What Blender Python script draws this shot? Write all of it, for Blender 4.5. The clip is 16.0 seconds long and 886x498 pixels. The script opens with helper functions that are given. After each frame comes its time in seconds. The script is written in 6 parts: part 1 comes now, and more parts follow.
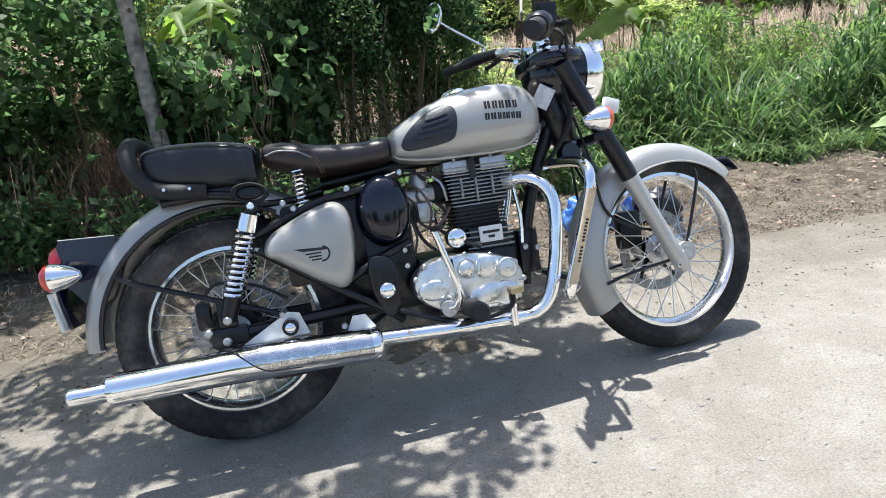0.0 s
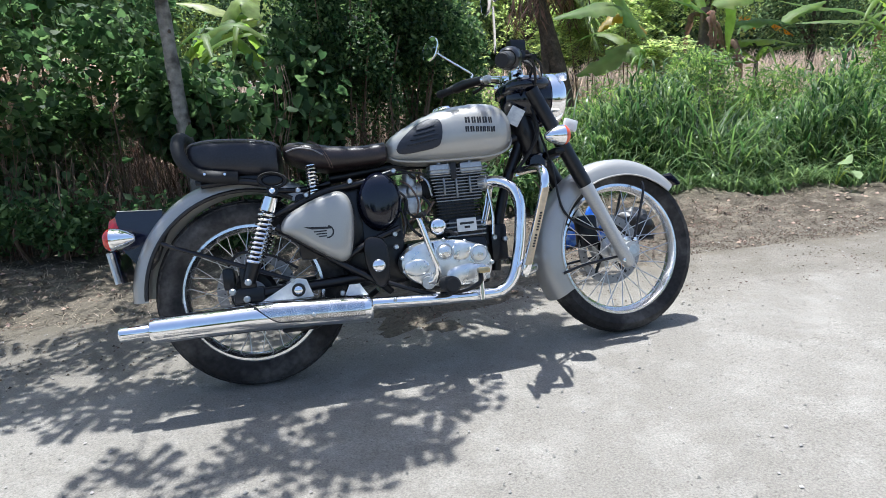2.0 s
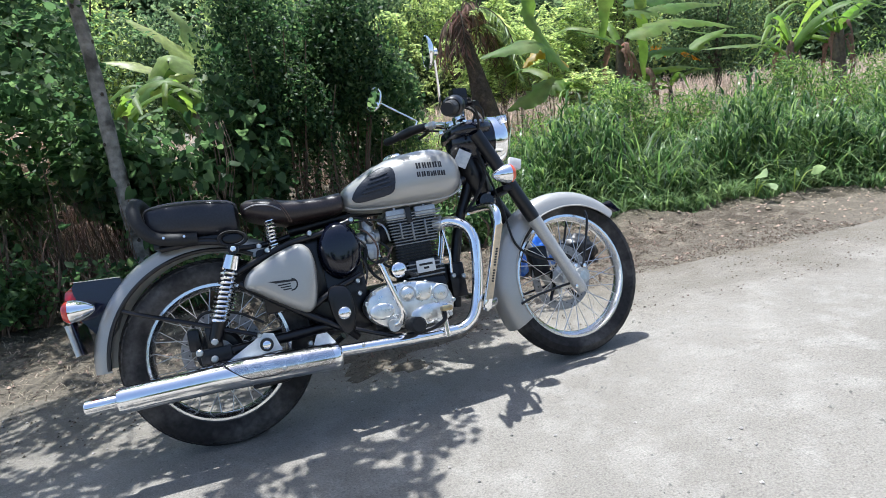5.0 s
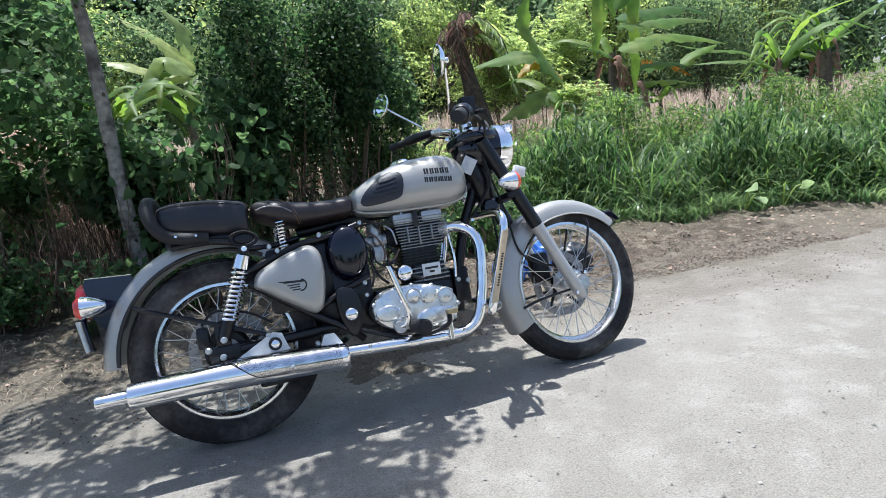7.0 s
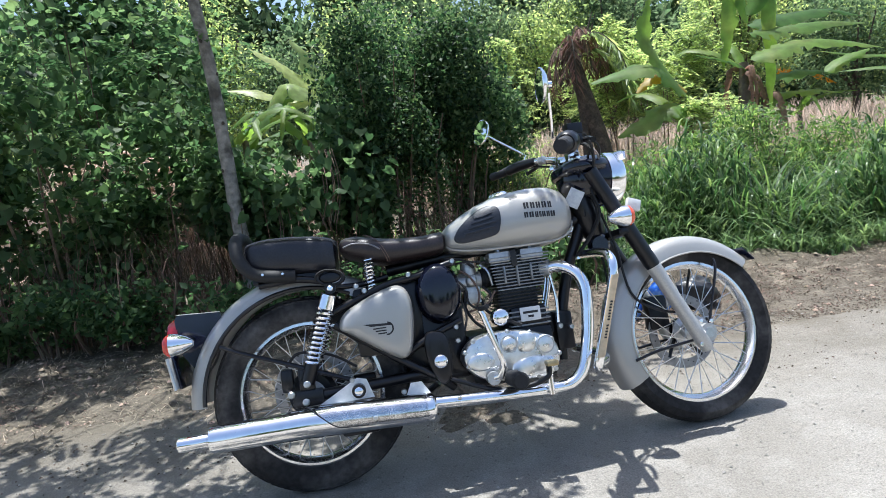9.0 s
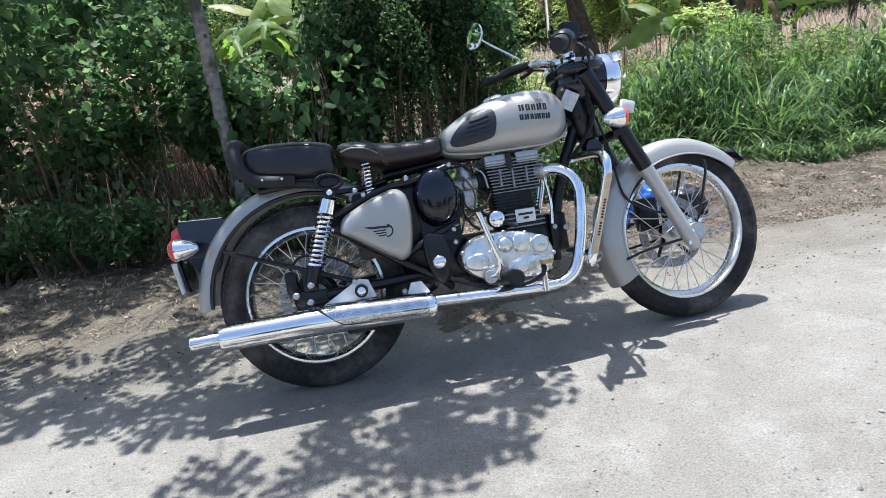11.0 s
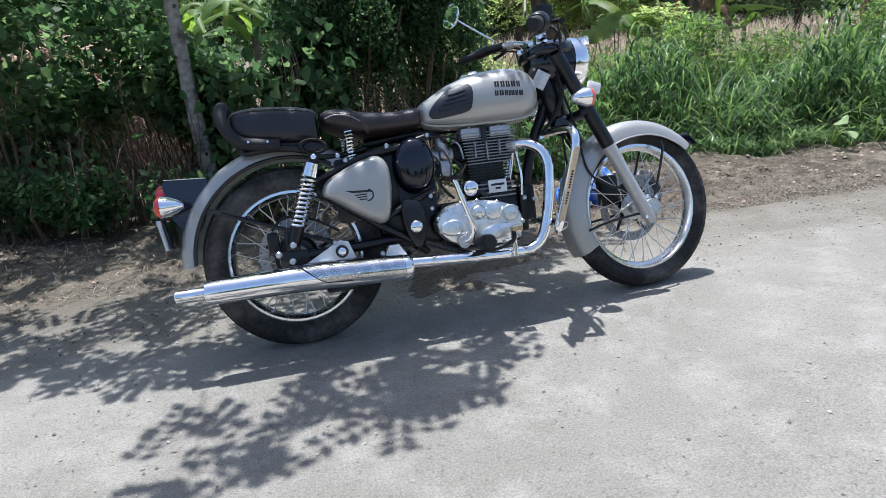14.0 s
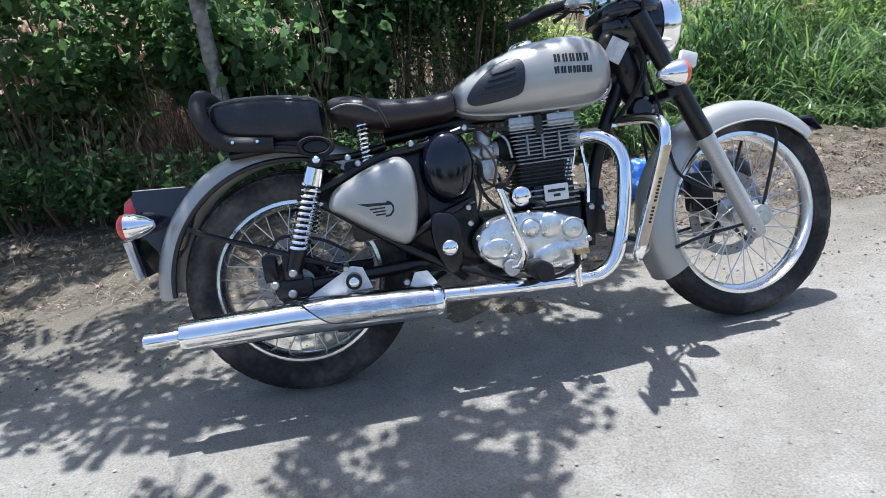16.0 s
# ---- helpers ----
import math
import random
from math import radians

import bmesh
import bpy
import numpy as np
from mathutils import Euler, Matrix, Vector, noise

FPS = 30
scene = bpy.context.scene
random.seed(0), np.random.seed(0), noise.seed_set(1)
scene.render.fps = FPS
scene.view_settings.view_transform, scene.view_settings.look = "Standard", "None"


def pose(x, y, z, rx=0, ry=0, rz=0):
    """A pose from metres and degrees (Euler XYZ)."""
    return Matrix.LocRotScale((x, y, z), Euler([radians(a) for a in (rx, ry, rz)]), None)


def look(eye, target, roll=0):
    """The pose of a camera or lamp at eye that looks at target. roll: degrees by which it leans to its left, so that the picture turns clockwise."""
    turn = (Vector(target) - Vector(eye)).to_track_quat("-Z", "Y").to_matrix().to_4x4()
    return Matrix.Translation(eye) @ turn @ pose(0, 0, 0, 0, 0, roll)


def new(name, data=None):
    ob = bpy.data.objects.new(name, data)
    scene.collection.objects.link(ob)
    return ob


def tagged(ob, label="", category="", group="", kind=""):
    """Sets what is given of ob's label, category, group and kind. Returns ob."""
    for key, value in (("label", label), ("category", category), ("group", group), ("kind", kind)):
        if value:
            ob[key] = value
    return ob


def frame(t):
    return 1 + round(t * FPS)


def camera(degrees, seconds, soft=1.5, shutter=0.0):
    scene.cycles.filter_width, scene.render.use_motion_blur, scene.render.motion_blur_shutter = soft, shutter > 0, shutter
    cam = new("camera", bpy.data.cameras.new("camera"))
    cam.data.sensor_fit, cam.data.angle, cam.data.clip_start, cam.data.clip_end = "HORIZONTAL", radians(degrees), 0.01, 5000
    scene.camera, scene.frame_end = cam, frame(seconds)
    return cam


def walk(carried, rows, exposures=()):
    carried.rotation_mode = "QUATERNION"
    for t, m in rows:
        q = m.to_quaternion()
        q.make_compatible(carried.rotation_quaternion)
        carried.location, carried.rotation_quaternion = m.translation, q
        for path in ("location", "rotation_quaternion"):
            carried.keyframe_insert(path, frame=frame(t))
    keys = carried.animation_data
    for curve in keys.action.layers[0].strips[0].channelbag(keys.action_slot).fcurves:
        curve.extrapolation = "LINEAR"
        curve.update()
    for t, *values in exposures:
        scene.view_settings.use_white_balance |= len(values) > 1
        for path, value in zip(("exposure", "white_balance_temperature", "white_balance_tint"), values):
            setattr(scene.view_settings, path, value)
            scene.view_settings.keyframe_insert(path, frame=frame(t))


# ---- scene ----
cam = camera(72.3, 16.0, 0.3)
PATH = [
    (0, (0.281, -1.681, 0.969), (0.658, 0.202, 0.410), -6.31),
    (0.5, (0.246, -1.777, 0.949), (0.646, 0.091, 0.355), -3.95),
    (1, (0.261, -1.900, 0.955), (0.633, 0.010, 0.492), -2.70),
    (1.5, (0.285, -2.045, 0.941), (0.722, -0.140, 0.518), -5.05),
    (2, (0.272, -2.096, 0.928), (0.638, -0.186, 0.460), -3.81),
    (2.5, (0.277, -2.076, 0.941), (0.635, -0.158, 0.501), -3.71),
    (3, (0.282, -2.066, 0.965), (0.690, -0.143, 0.598), -4.85),
    (3.5, (0.295, -2.074, 0.961), (0.737, -0.159, 0.591), -6.83),
    (4, (0.300, -2.080, 0.973), (0.766, -0.169, 0.611), -6.04),
    (4.5, (0.271, -2.117, 0.982), (0.743, -0.201, 0.656), -6.92),
    (4.7, (0.239, -2.136, 0.969), (0.776, -0.243, 0.612), -7.16),
    (6.8, (0.134, -2.178, 0.962), (0.736, -0.311, 0.571), -8.02),
    (7, (0.124, -2.175, 0.969), (0.726, -0.300, 0.620), -6.23),
    (7.5, (0.113, -2.177, 0.986), (0.655, -0.274, 0.697), -4.18),
    (8, (0.141, -2.149, 0.956), (0.725, -0.296, 0.482), -8.39),
    (8.5, (0.193, -2.032, 1.004), (0.507, -0.084, 0.682), -7.77),
    (9, (0.236, -1.990, 1.016), (0.489, -0.023, 0.760), -6.73),
    (9.2, (0.222, -1.994, 1.025), (0.448, -0.026, 0.747), -6.50),
    (11.3, (0.189, -2.041, 0.955), (0.469, -0.129, 0.441), -8.43),
    (11.5, (0.248, -2.014, 0.972), (0.562, -0.086, 0.544), -9.38),
    (12, (0.315, -1.994, 0.975), (0.636, -0.068, 0.539), -11.11),
    (12.5, (0.319, -1.990, 0.936), (0.659, -0.111, 0.342), -11.22),
    (13, (0.282, -2.018, 0.948), (0.679, -0.131, 0.418), -8.08),
    (13.5, (0.168, -2.099, 0.939), (0.573, -0.209, 0.426), -7.22),
    (14, (0.084, -2.164, 0.912), (0.478, -0.282, 0.363), -5.10),
    (14.5, (0.053, -2.197, 0.920), (0.345, -0.282, 0.422), -2.86),
    (15, (0.122, -2.084, 0.929), (0.335, -0.170, 0.391), -5.76),
    (15.5, (0.216, -1.927, 0.964), (0.398, -0.025, 0.373), -5.27),
    (16, (0.239, -1.659, 0.951), (0.444, 0.220, 0.296), -6.55),
]
LIGHT = [(0.0, 1.04, 6080, 10), (0.5, .92, 6150, 11), (1.5, .86, 5800, 10), (3.0, .83, 5750, 10), (4.5, .85, 5750, 10), (7.5, .79, 5750, 10), (8.5, .81, 5760, 10), (9.0, .93, 5800, 10),
         (11.5, .87, 5750, 11), (13.0, .68, 5700, 10.5), (14.5, .71, 5700, 11), (16.0, .85, 5650, 11)]
walk(cam, [(t, look(eye, target, roll)) for t, eye, target, roll in PATH], LIGHT)

# ---- body ----
# world, sun and exposure
world = bpy.data.worlds.new("sky")
scene.world = world
world.use_nodes = True
wn = world.node_tree.nodes
sky = wn.new("ShaderNodeTexSky")
sky.sky_type, sky.sun_disc = "NISHITA", False
SUN = Vector((-0.02, 0.21, 1.0)).normalized()
sky.sun_elevation = math.asin(SUN.z)
sky.sun_rotation = math.atan2(SUN.x, SUN.y)
sky.air_density, sky.dust_density = 1.1, 2.6
wn["Background"].inputs["Strength"].default_value = 0.108
world.node_tree.links.new(sky.outputs[0], wn["Background"].inputs["Color"])
sun_data = bpy.data.lights.new("sun", "SUN")
sun_data.energy, sun_data.angle, sun_data.color = 4.9, radians(0.55), (1.0, 0.962, 0.875)
sun = new("sun", sun_data)
sun.matrix_world = look(SUN * 30, (0, 0, 0))

rng = np.random.default_rng(7)


# ---- materials ----
def material(name, colour, rough=0.6, metal=0.0, scale=40.0, vary=0.15, bump=0.0, bump_scale=None, coat=0.0,
             translucent=0.0, island=0.0, second=None, second_scale=4.0, second_amount=0.5, spec=0.5, rough_vary=0.0):
    """A surface with grain at one scale, a second colour in blotches at another, relief, and its own wear."""
    m = bpy.data.materials.new(name)
    m.use_nodes = True
    nt = m.node_tree
    nodes, links = nt.nodes, nt.links
    b = nodes["Principled BSDF"]
    co = nodes.new("ShaderNodeTexCoord")
    grain = nodes.new("ShaderNodeTexNoise")
    grain.inputs["Scale"].default_value, grain.inputs["Detail"].default_value = scale, 6
    links.new(co.outputs["Object"], grain.inputs["Vector"])
    ramp = nodes.new("ShaderNodeMapRange")
    ramp.inputs["From Min"].default_value, ramp.inputs["From Max"].default_value = 0.3, 0.7
    ramp.inputs["To Min"].default_value, ramp.inputs["To Max"].default_value = 1 - vary, 1 + vary
    links.new(grain.outputs["Fac"], ramp.inputs["Value"])
    base = nodes.new("ShaderNodeRGB")
    base.outputs[0].default_value = (*colour, 1)
    out = base.outputs[0]
    if second:
        blotch = nodes.new("ShaderNodeTexNoise")
        blotch.inputs["Scale"].default_value, blotch.inputs["Detail"].default_value = second_scale, 5
        links.new(co.outputs["Object"], blotch.inputs["Vector"])
        step = nodes.new("ShaderNodeMapRange")
        step.inputs["From Min"].default_value, step.inputs["From Max"].default_value = 0.45, 0.65
        step.inputs["To Max"].default_value = second_amount
        links.new(blotch.outputs["Fac"], step.inputs["Value"])
        mix = nodes.new("ShaderNodeMix")
        mix.data_type = "RGBA"
        mix.inputs["B"].default_value = (*second, 1)
        for s in mix.inputs:
            if s.name == "B" and s.type == "RGBA":
                s.default_value = (*second, 1)
        links.new(step.outputs[0], mix.inputs[0])
        links.new(out, mix.inputs[6])
        out = mix.outputs[2]
    hsv = nodes.new("ShaderNodeHueSaturation")
    links.new(out, hsv.inputs["Color"])
    links.new(ramp.outputs[0], hsv.inputs["Value"])
    out = hsv.outputs[0]
    if island:
        geo = nodes.new("ShaderNodeNewGeometry")
        val = nodes.new("ShaderNodeMapRange")
        val.inputs["To Min"].default_value, val.inputs["To Max"].default_value = 1 - island, 1 + island
        links.new(geo.outputs["Random Per Island"], val.inputs["Value"])
        hue = nodes.new("ShaderNodeMapRange")
        hue.inputs["To Min"].default_value, hue.inputs["To Max"].default_value = 0.5 + 0.05 * island, 0.5 - 0.07 * island
        links.new(geo.outputs["Random Per Island"], hue.inputs["Value"])
        h2 = nodes.new("ShaderNodeHueSaturation")
        links.new(out, h2.inputs["Color"])
        links.new(val.outputs[0], h2.inputs["Value"])
        links.new(hue.outputs[0], h2.inputs["Hue"])
        out = h2.outputs[0]
    links.new(out, b.inputs["Base Color"])
    b.inputs["Roughness"].default_value, b.inputs["Metallic"].default_value = rough, metal
    b.inputs["Coat Weight"].default_value = coat
    b.inputs["Coat Roughness"].default_value = 0.06
    b.inputs["Specular IOR Level"].default_value = spec
    if rough_vary:
        rr = nodes.new("ShaderNodeMapRange")
        rr.inputs["From Min"].default_value, rr.inputs["From Max"].default_value = 0.3, 0.7
        rr.inputs["To Min"].default_value, rr.inputs["To Max"].default_value = rough, rough + rough_vary
        links.new(grain.outputs["Fac"], rr.inputs["Value"])
        links.new(rr.outputs[0], b.inputs["Roughness"])
    if bump:
        fine = nodes.new("ShaderNodeTexNoise")
        fine.inputs["Scale"].default_value, fine.inputs["Detail"].default_value = bump_scale or scale * 2, 8
        links.new(co.outputs["Object"], fine.inputs["Vector"])
        bp = nodes.new("ShaderNodeBump")
        bp.inputs["Strength"].default_value, bp.inputs["Distance"].default_value = min(1, bump), 0.01 * max(1, bump)
        links.new(fine.outputs["Fac"], bp.inputs["Height"])
        links.new(bp.outputs[0], b.inputs["Normal"])
    if translucent:
        tr = nodes.new("ShaderNodeBsdfTranslucent")
        bright = nodes.new("ShaderNodeHueSaturation")
        bright.inputs["Saturation"].default_value, bright.inputs["Value"].default_value = 1.1, 1.7
        bright.inputs["Hue"].default_value = 0.495
        links.new(out, bright.inputs["Color"])
        links.new(bright.outputs[0], tr.inputs["Color"])
        ms = nodes.new("ShaderNodeMixShader")
        ms.inputs[0].default_value = translucent
        links.new(b.outputs[0], ms.inputs[1])
        links.new(tr.outputs[0], ms.inputs[2])
        links.new(ms.outputs[0], nodes["Material Output"].inputs["Surface"])
    return m


M = {
    "chrome": material("chrome", (0.92, 0.92, 0.925), 0.05, 1.0, 30, 0.05, rough_vary=0.07),
    "rim": material("polished_rim", (0.88, 0.88, 0.89), 0.16, 1.0, 40, 0.05, rough_vary=0.1),
    "steel": material("brushed_steel", (0.62, 0.62, 0.62), 0.28, 1.0, 60, 0.12, 0.05, 200),
    "alloy": material("cast_alloy", (0.56, 0.56, 0.55), 0.42, 0.85, 70, 0.14, 0.10, 220),
    "case": material("polished_alloy", (0.80, 0.80, 0.785), 0.24, 1.0, 40, 0.10, 0.05, 120, rough_vary=0.16),
    "paint": material("silver_grey_paint", (0.42, 0.408, 0.378), 0.32, 0.30, 900, 0.08, coat=0.55, second=(0.34, 0.33, 0.312), second_scale=3),
    "fin": material("bright_cast_fins", (0.30, 0.30, 0.30), 0.38, 0.85, 60, 0.2, 0.1, 200),
    "bright": material("bright_bare_alloy", (0.80, 0.80, 0.79), 0.45, 0.35, 60, 0.1, 0.05, 200),
    "disc": material("dull_disc_steel", (0.34, 0.33, 0.32), 0.5, 0.9, 60, 0.2),
    "fork_paint": material("silver_cast_fork", (0.50, 0.49, 0.47), 0.4, 0.5, 200, 0.1, 0.05, 300),
    "black": material("black_enamel", (0.004, 0.004, 0.006), 0.36, 0.0, 80, 0.25, coat=0.22, second=(0.012, 0.011, 0.012), second_scale=14, second_amount=0.5, spec=0.35),
    "gloss": material("glossy_black", (0.004, 0.005, 0.012), 0.12, 0.0, 30, 0.1, coat=0.35, spec=0.4),
    "rubber": material("rubber", (0.010, 0.010, 0.011), 0.66, 0.0, 120, 0.3, 0.15, 300),
    "tyre": material("dusty_tyre_rubber", (0.022, 0.021, 0.021), 0.8, 0.0, 60, 0.3, 0.2, 240, second=(0.120, 0.112, 0.104), second_scale=6, second_amount=0.75, spec=0.25),
    "leather": material("brown_leather", (0.022, 0.015, 0.015), 0.33, 0.0, 160, 0.25, 0.14, 420, second=(0.038, 0.028, 0.026), second_scale=7, second_amount=0.5),
    "black_leather": material("black_leather", (0.013, 0.013, 0.018), 0.33, 0.0, 160, 0.25, 0.14, 420, second=(0.026, 0.025, 0.030), second_scale=7, second_amount=0.5),
    "piping": material("grey_piping", (0.16, 0.155, 0.16), 0.5, 0.0, 200, 0.1),
    "thread": material("tan_thread", (0.13, 0.085, 0.065), 0.8, 0.0, 200, 0.2),
    "red": material("red_lens", (0.45, 0.008, 0.012), 0.1, 0.0, 60, 0.1, coat=0.8),
    "amber": material("amber_lens", (0.68, 0.085, 0.02), 0.12, 0.0, 60, 0.1, coat=0.8),
    "red_amber": material("red_amber_lens", (0.58, 0.035, 0.02), 0.12, 0.0, 60, 0.1, coat=0.8),
    "clear": material("clear_lens", (0.75, 0.76, 0.78), 0.1, 0.1, 60, 0.1, coat=0.8),
    "cream": material("cream_pad", (0.60, 0.47, 0.30), 0.45, 0.0, 60, 0.12, 0.05, 200, second=(0.48, 0.37, 0.24), second_scale=12),
    "paper": material("paper_tag", (0.62, 0.62, 0.60), 0.7, 0.0, 40, 0.1, second=(0.45, 0.46, 0.48), second_scale=50, second_amount=0.8),
    "knee": material("blue_black_rubber", (0.016, 0.019, 0.029), 0.42, 0.0, 120, 0.25, 0.15, 300),
    "ink": material("black_print", (0.012, 0.012, 0.013), 0.45, 0.0, 90, 0.1),
    "navy": material("dark_navy_plastic", (0.006, 0.008, 0.026), 0.14, 0.0, 50, 0.2, coat=0.4),
    "blue": material("blue_plastic", (0.03, 0.13, 0.55), 0.3, 0.0, 20, 0.3, 0.2, 40, second=(0.25, 0.42, 0.7), second_scale=25, second_amount=0.8),
    "white": material("white_plastic", (0.72, 0.72, 0.70), 0.4, 0.0, 50, 0.08),
    "brass": material("worn_brass", (0.45, 0.36, 0.20), 0.35, 0.9, 60, 0.2, 0.05, 200),
    "mirror": material("mirror_glass", (0.9, 0.9, 0.9), 0.015, 1.0, 20, 0.01),
    "road": None,
    "bark": material("grey_bark", (0.32, 0.29, 0.26), 0.85, 0.0, 26, 0.3, 1.2, 40, second=(0.055, 0.048, 0.040), second_scale=9, second_amount=0.85),
    "dark_bark": material("dark_bark", (0.075, 0.058, 0.048), 0.9, 0.0, 30, 0.35, 1.5, 60, second=(0.16, 0.12, 0.09), second_scale=8, second_amount=0.7),
    "twig": material("brown_twig", (0.17, 0.115, 0.075), 0.85, 0.0, 40, 0.35, island=0.5),
    "leaf_dark": material("dark_shrub_leaf", (0.055, 0.107, 0.044), 0.55, 0.0, 8, 0.25, translucent=0.50, island=0.75, spec=0.3),
    "leaf_mid": material("vine_leaf", (0.082, 0.143, 0.061), 0.55, 0.0, 8, 0.25, translucent=0.58, island=0.5, spec=0.28),
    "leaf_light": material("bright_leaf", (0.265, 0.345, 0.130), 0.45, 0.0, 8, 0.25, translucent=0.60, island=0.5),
    "grass": material("tall_grass", (0.070, 0.136, 0.044), 0.5, 0.0, 6, 0.25, translucent=0.52, island=0.75),
    "grass_light": material("yellowing_and_sunlit_grass", (0.145, 0.225, 0.095), 0.35, 0.0, 6, 0.25, translucent=0.45, island=0.5),
    "banana": material("banana_leaf", (0.095, 0.190, 0.040), 0.5, 0.0, 5, 0.25, translucent=0.55, island=0.45, spec=0.32, second=(0.15, 0.17, 0.05), second_scale=2.0, second_amount=0.4),
    "old_leaf": material("fading_banana_leaf", (0.36, 0.27, 0.055), 0.5, 0.0, 10, 0.3, translucent=0.55, island=0.3),
    "yellow_leaf": material("withered_yellow_leaf", (0.75, 0.34, 0.03), 0.5, 0.0, 10, 0.3, translucent=0.55, island=0.3),
    "stem": material("banana_stem", (0.13, 0.105, 0.07), 0.6, 0.0, 12, 0.4, 0.3, 30, second=(0.08, 0.055, 0.04), second_scale=5, second_amount=0.8),
    "straw": material("dry_straw", (0.40, 0.34, 0.24), 0.8, 0.0, 20, 0.3, island=0.45),
    "maize": material("dry_maize", (0.44, 0.36, 0.285), 0.75, 0.0, 20, 0.3, translucent=0.42, island=0.4),
    "dead_palm": material("dead_palm_frond", (0.19, 0.125, 0.085), 0.8, 0.0, 20, 0.3, translucent=0.35, island=0.5),
    "leaf_pale": material("pale_broad_leaf", (0.30, 0.40, 0.20), 0.5, 0.0, 8, 0.2, translucent=0.45, island=0.2),
    "litter": material("dead_leaves", (0.30, 0.23, 0.16), 0.8, 0.0, 20, 0.3, island=0.5),
    "frond": material("dead_frond", (0.155, 0.126, 0.090), 0.8, 0.0, 20, 0.3, translucent=0.25, island=0.5),
    "weed": material("weed_leaf", (0.115, 0.195, 0.058), 0.5, 0.0, 8, 0.25, translucent=0.55, island=0.6),
    "mulch": material("brown_mulch", (0.115, 0.082, 0.052), 0.85, 0.0, 20, 0.3, island=0.6),
    "clod": material("dark_clod", (0.080, 0.059, 0.040), 0.9, 0.0, 60, 0.3, 0.4, 120, island=0.5),
    "pebble": material("pebble", (0.30, 0.28, 0.25), 0.85, 0.0, 60, 0.3, 0.4, 120, island=0.4),
    "far": material("far_foliage", (0.105, 0.160, 0.080), 0.75, 0.0, 1.5, 0.4, translucent=0.5, island=0.6, spec=0.15),
}


def ground_material(name, a, b, c, scale, fine, bump, dust=None):
    """Earth in three tones: broad patches, smaller stains, and fine grit with relief."""
    m = bpy.data.materials.new(name)
    m.use_nodes = True
    nodes, links = m.node_tree.nodes, m.node_tree.links
    p = nodes["Principled BSDF"]
    co = nodes.new("ShaderNodeTexCoord")

    def noise_of(sc, detail, lo, hi):
        n = nodes.new("ShaderNodeTexNoise")
        n.inputs["Scale"].default_value, n.inputs["Detail"].default_value = sc, detail
        n.inputs["Roughness"].default_value = 0.65
        links.new(co.outputs["Object"], n.inputs["Vector"])
        r = nodes.new("ShaderNodeMapRange")
        r.inputs["From Min"].default_value, r.inputs["From Max"].default_value = lo, hi
        links.new(n.outputs["Fac"], r.inputs["Value"])
        return n, r

    def mixed(f, x, y):
        mx = nodes.new("ShaderNodeMix")
        mx.data_type = "RGBA"
        links.new(f, mx.inputs[0])
        for sock, v in ((mx.inputs[6], x), (mx.inputs[7], y)):
            if isinstance(v, tuple):
                sock.default_value = (*v, 1)
            else:
                links.new(v, sock)
        return mx.outputs[2]

    _, f1 = noise_of(scale, 4, 0.4, 0.62)
    _, f2 = noise_of(scale * 9, 6, 0.48, 0.7)
    n3, f3 = noise_of(fine, 5, 0.3, 0.7)
    col = mixed(f2.outputs[0], mixed(f1.outputs[0], a, b), c)
    if dust:  # loose tan earth strewn along the road's edge: from y0 to y1 it takes over
        tone, y0, y1 = dust
        sep = nodes.new("ShaderNodeSeparateXYZ")
        links.new(co.outputs["Object"], sep.inputs[0])
        n4, f4 = noise_of(1.7, 7, 0.25, 0.75)
        f4.inputs["To Min"].default_value, f4.inputs["To Max"].default_value = -0.45, 0.45
        add = nodes.new("ShaderNodeMath")
        links.new(sep.outputs["Y"], add.inputs[0])
        links.new(f4.outputs[0], add.inputs[1])
        span = nodes.new("ShaderNodeMapRange")
        span.inputs["From Min"].default_value, span.inputs["From Max"].default_value = y0, y1
        links.new(add.outputs[0], span.inputs["Value"])
        col = mixed(span.outputs[0], col, mixed(f2.outputs[0], tone, tuple(v * 1.25 for v in tone)))
    _, f5 = noise_of(46, 3, 0.60, 0.68)  # dark specks of soil pressed into the surface
    f5.inputs["To Max"].default_value = 0.55
    col = mixed(f5.outputs[0], col, tuple(v * 0.55 for v in b))
    hsv = nodes.new("ShaderNodeHueSaturation")
    grit = nodes.new("ShaderNodeMapRange")
    grit.inputs["To Min"].default_value, grit.inputs["To Max"].default_value = 0.70, 1.28
    links.new(f3.outputs[0], grit.inputs["Value"])
    links.new(grit.outputs[0], hsv.inputs["Value"])
    links.new(col, hsv.inputs["Color"])
    links.new(hsv.outputs[0], p.inputs["Base Color"])
    p.inputs["Roughness"].default_value = 0.9
    p.inputs["Specular IOR Level"].default_value = 0.25
    lumps, _ = noise_of(28, 6, 0.4, 0.6)  # trodden unevenness under the grit
    under = nodes.new("ShaderNodeBump")
    under.inputs["Strength"].default_value, under.inputs["Distance"].default_value = 0.8, 0.018
    links.new(lumps.outputs["Fac"], under.inputs["Height"])
    bp = nodes.new("ShaderNodeBump")
    links.new(under.outputs[0], bp.inputs["Normal"])
    bp.inputs["Strength"].default_value, bp.inputs["Distance"].default_value = bump, 0.012
    links.new(n3.outputs["Fac"], bp.inputs["Height"])
    links.new(bp.outputs[0], p.inputs["Normal"])
    return m


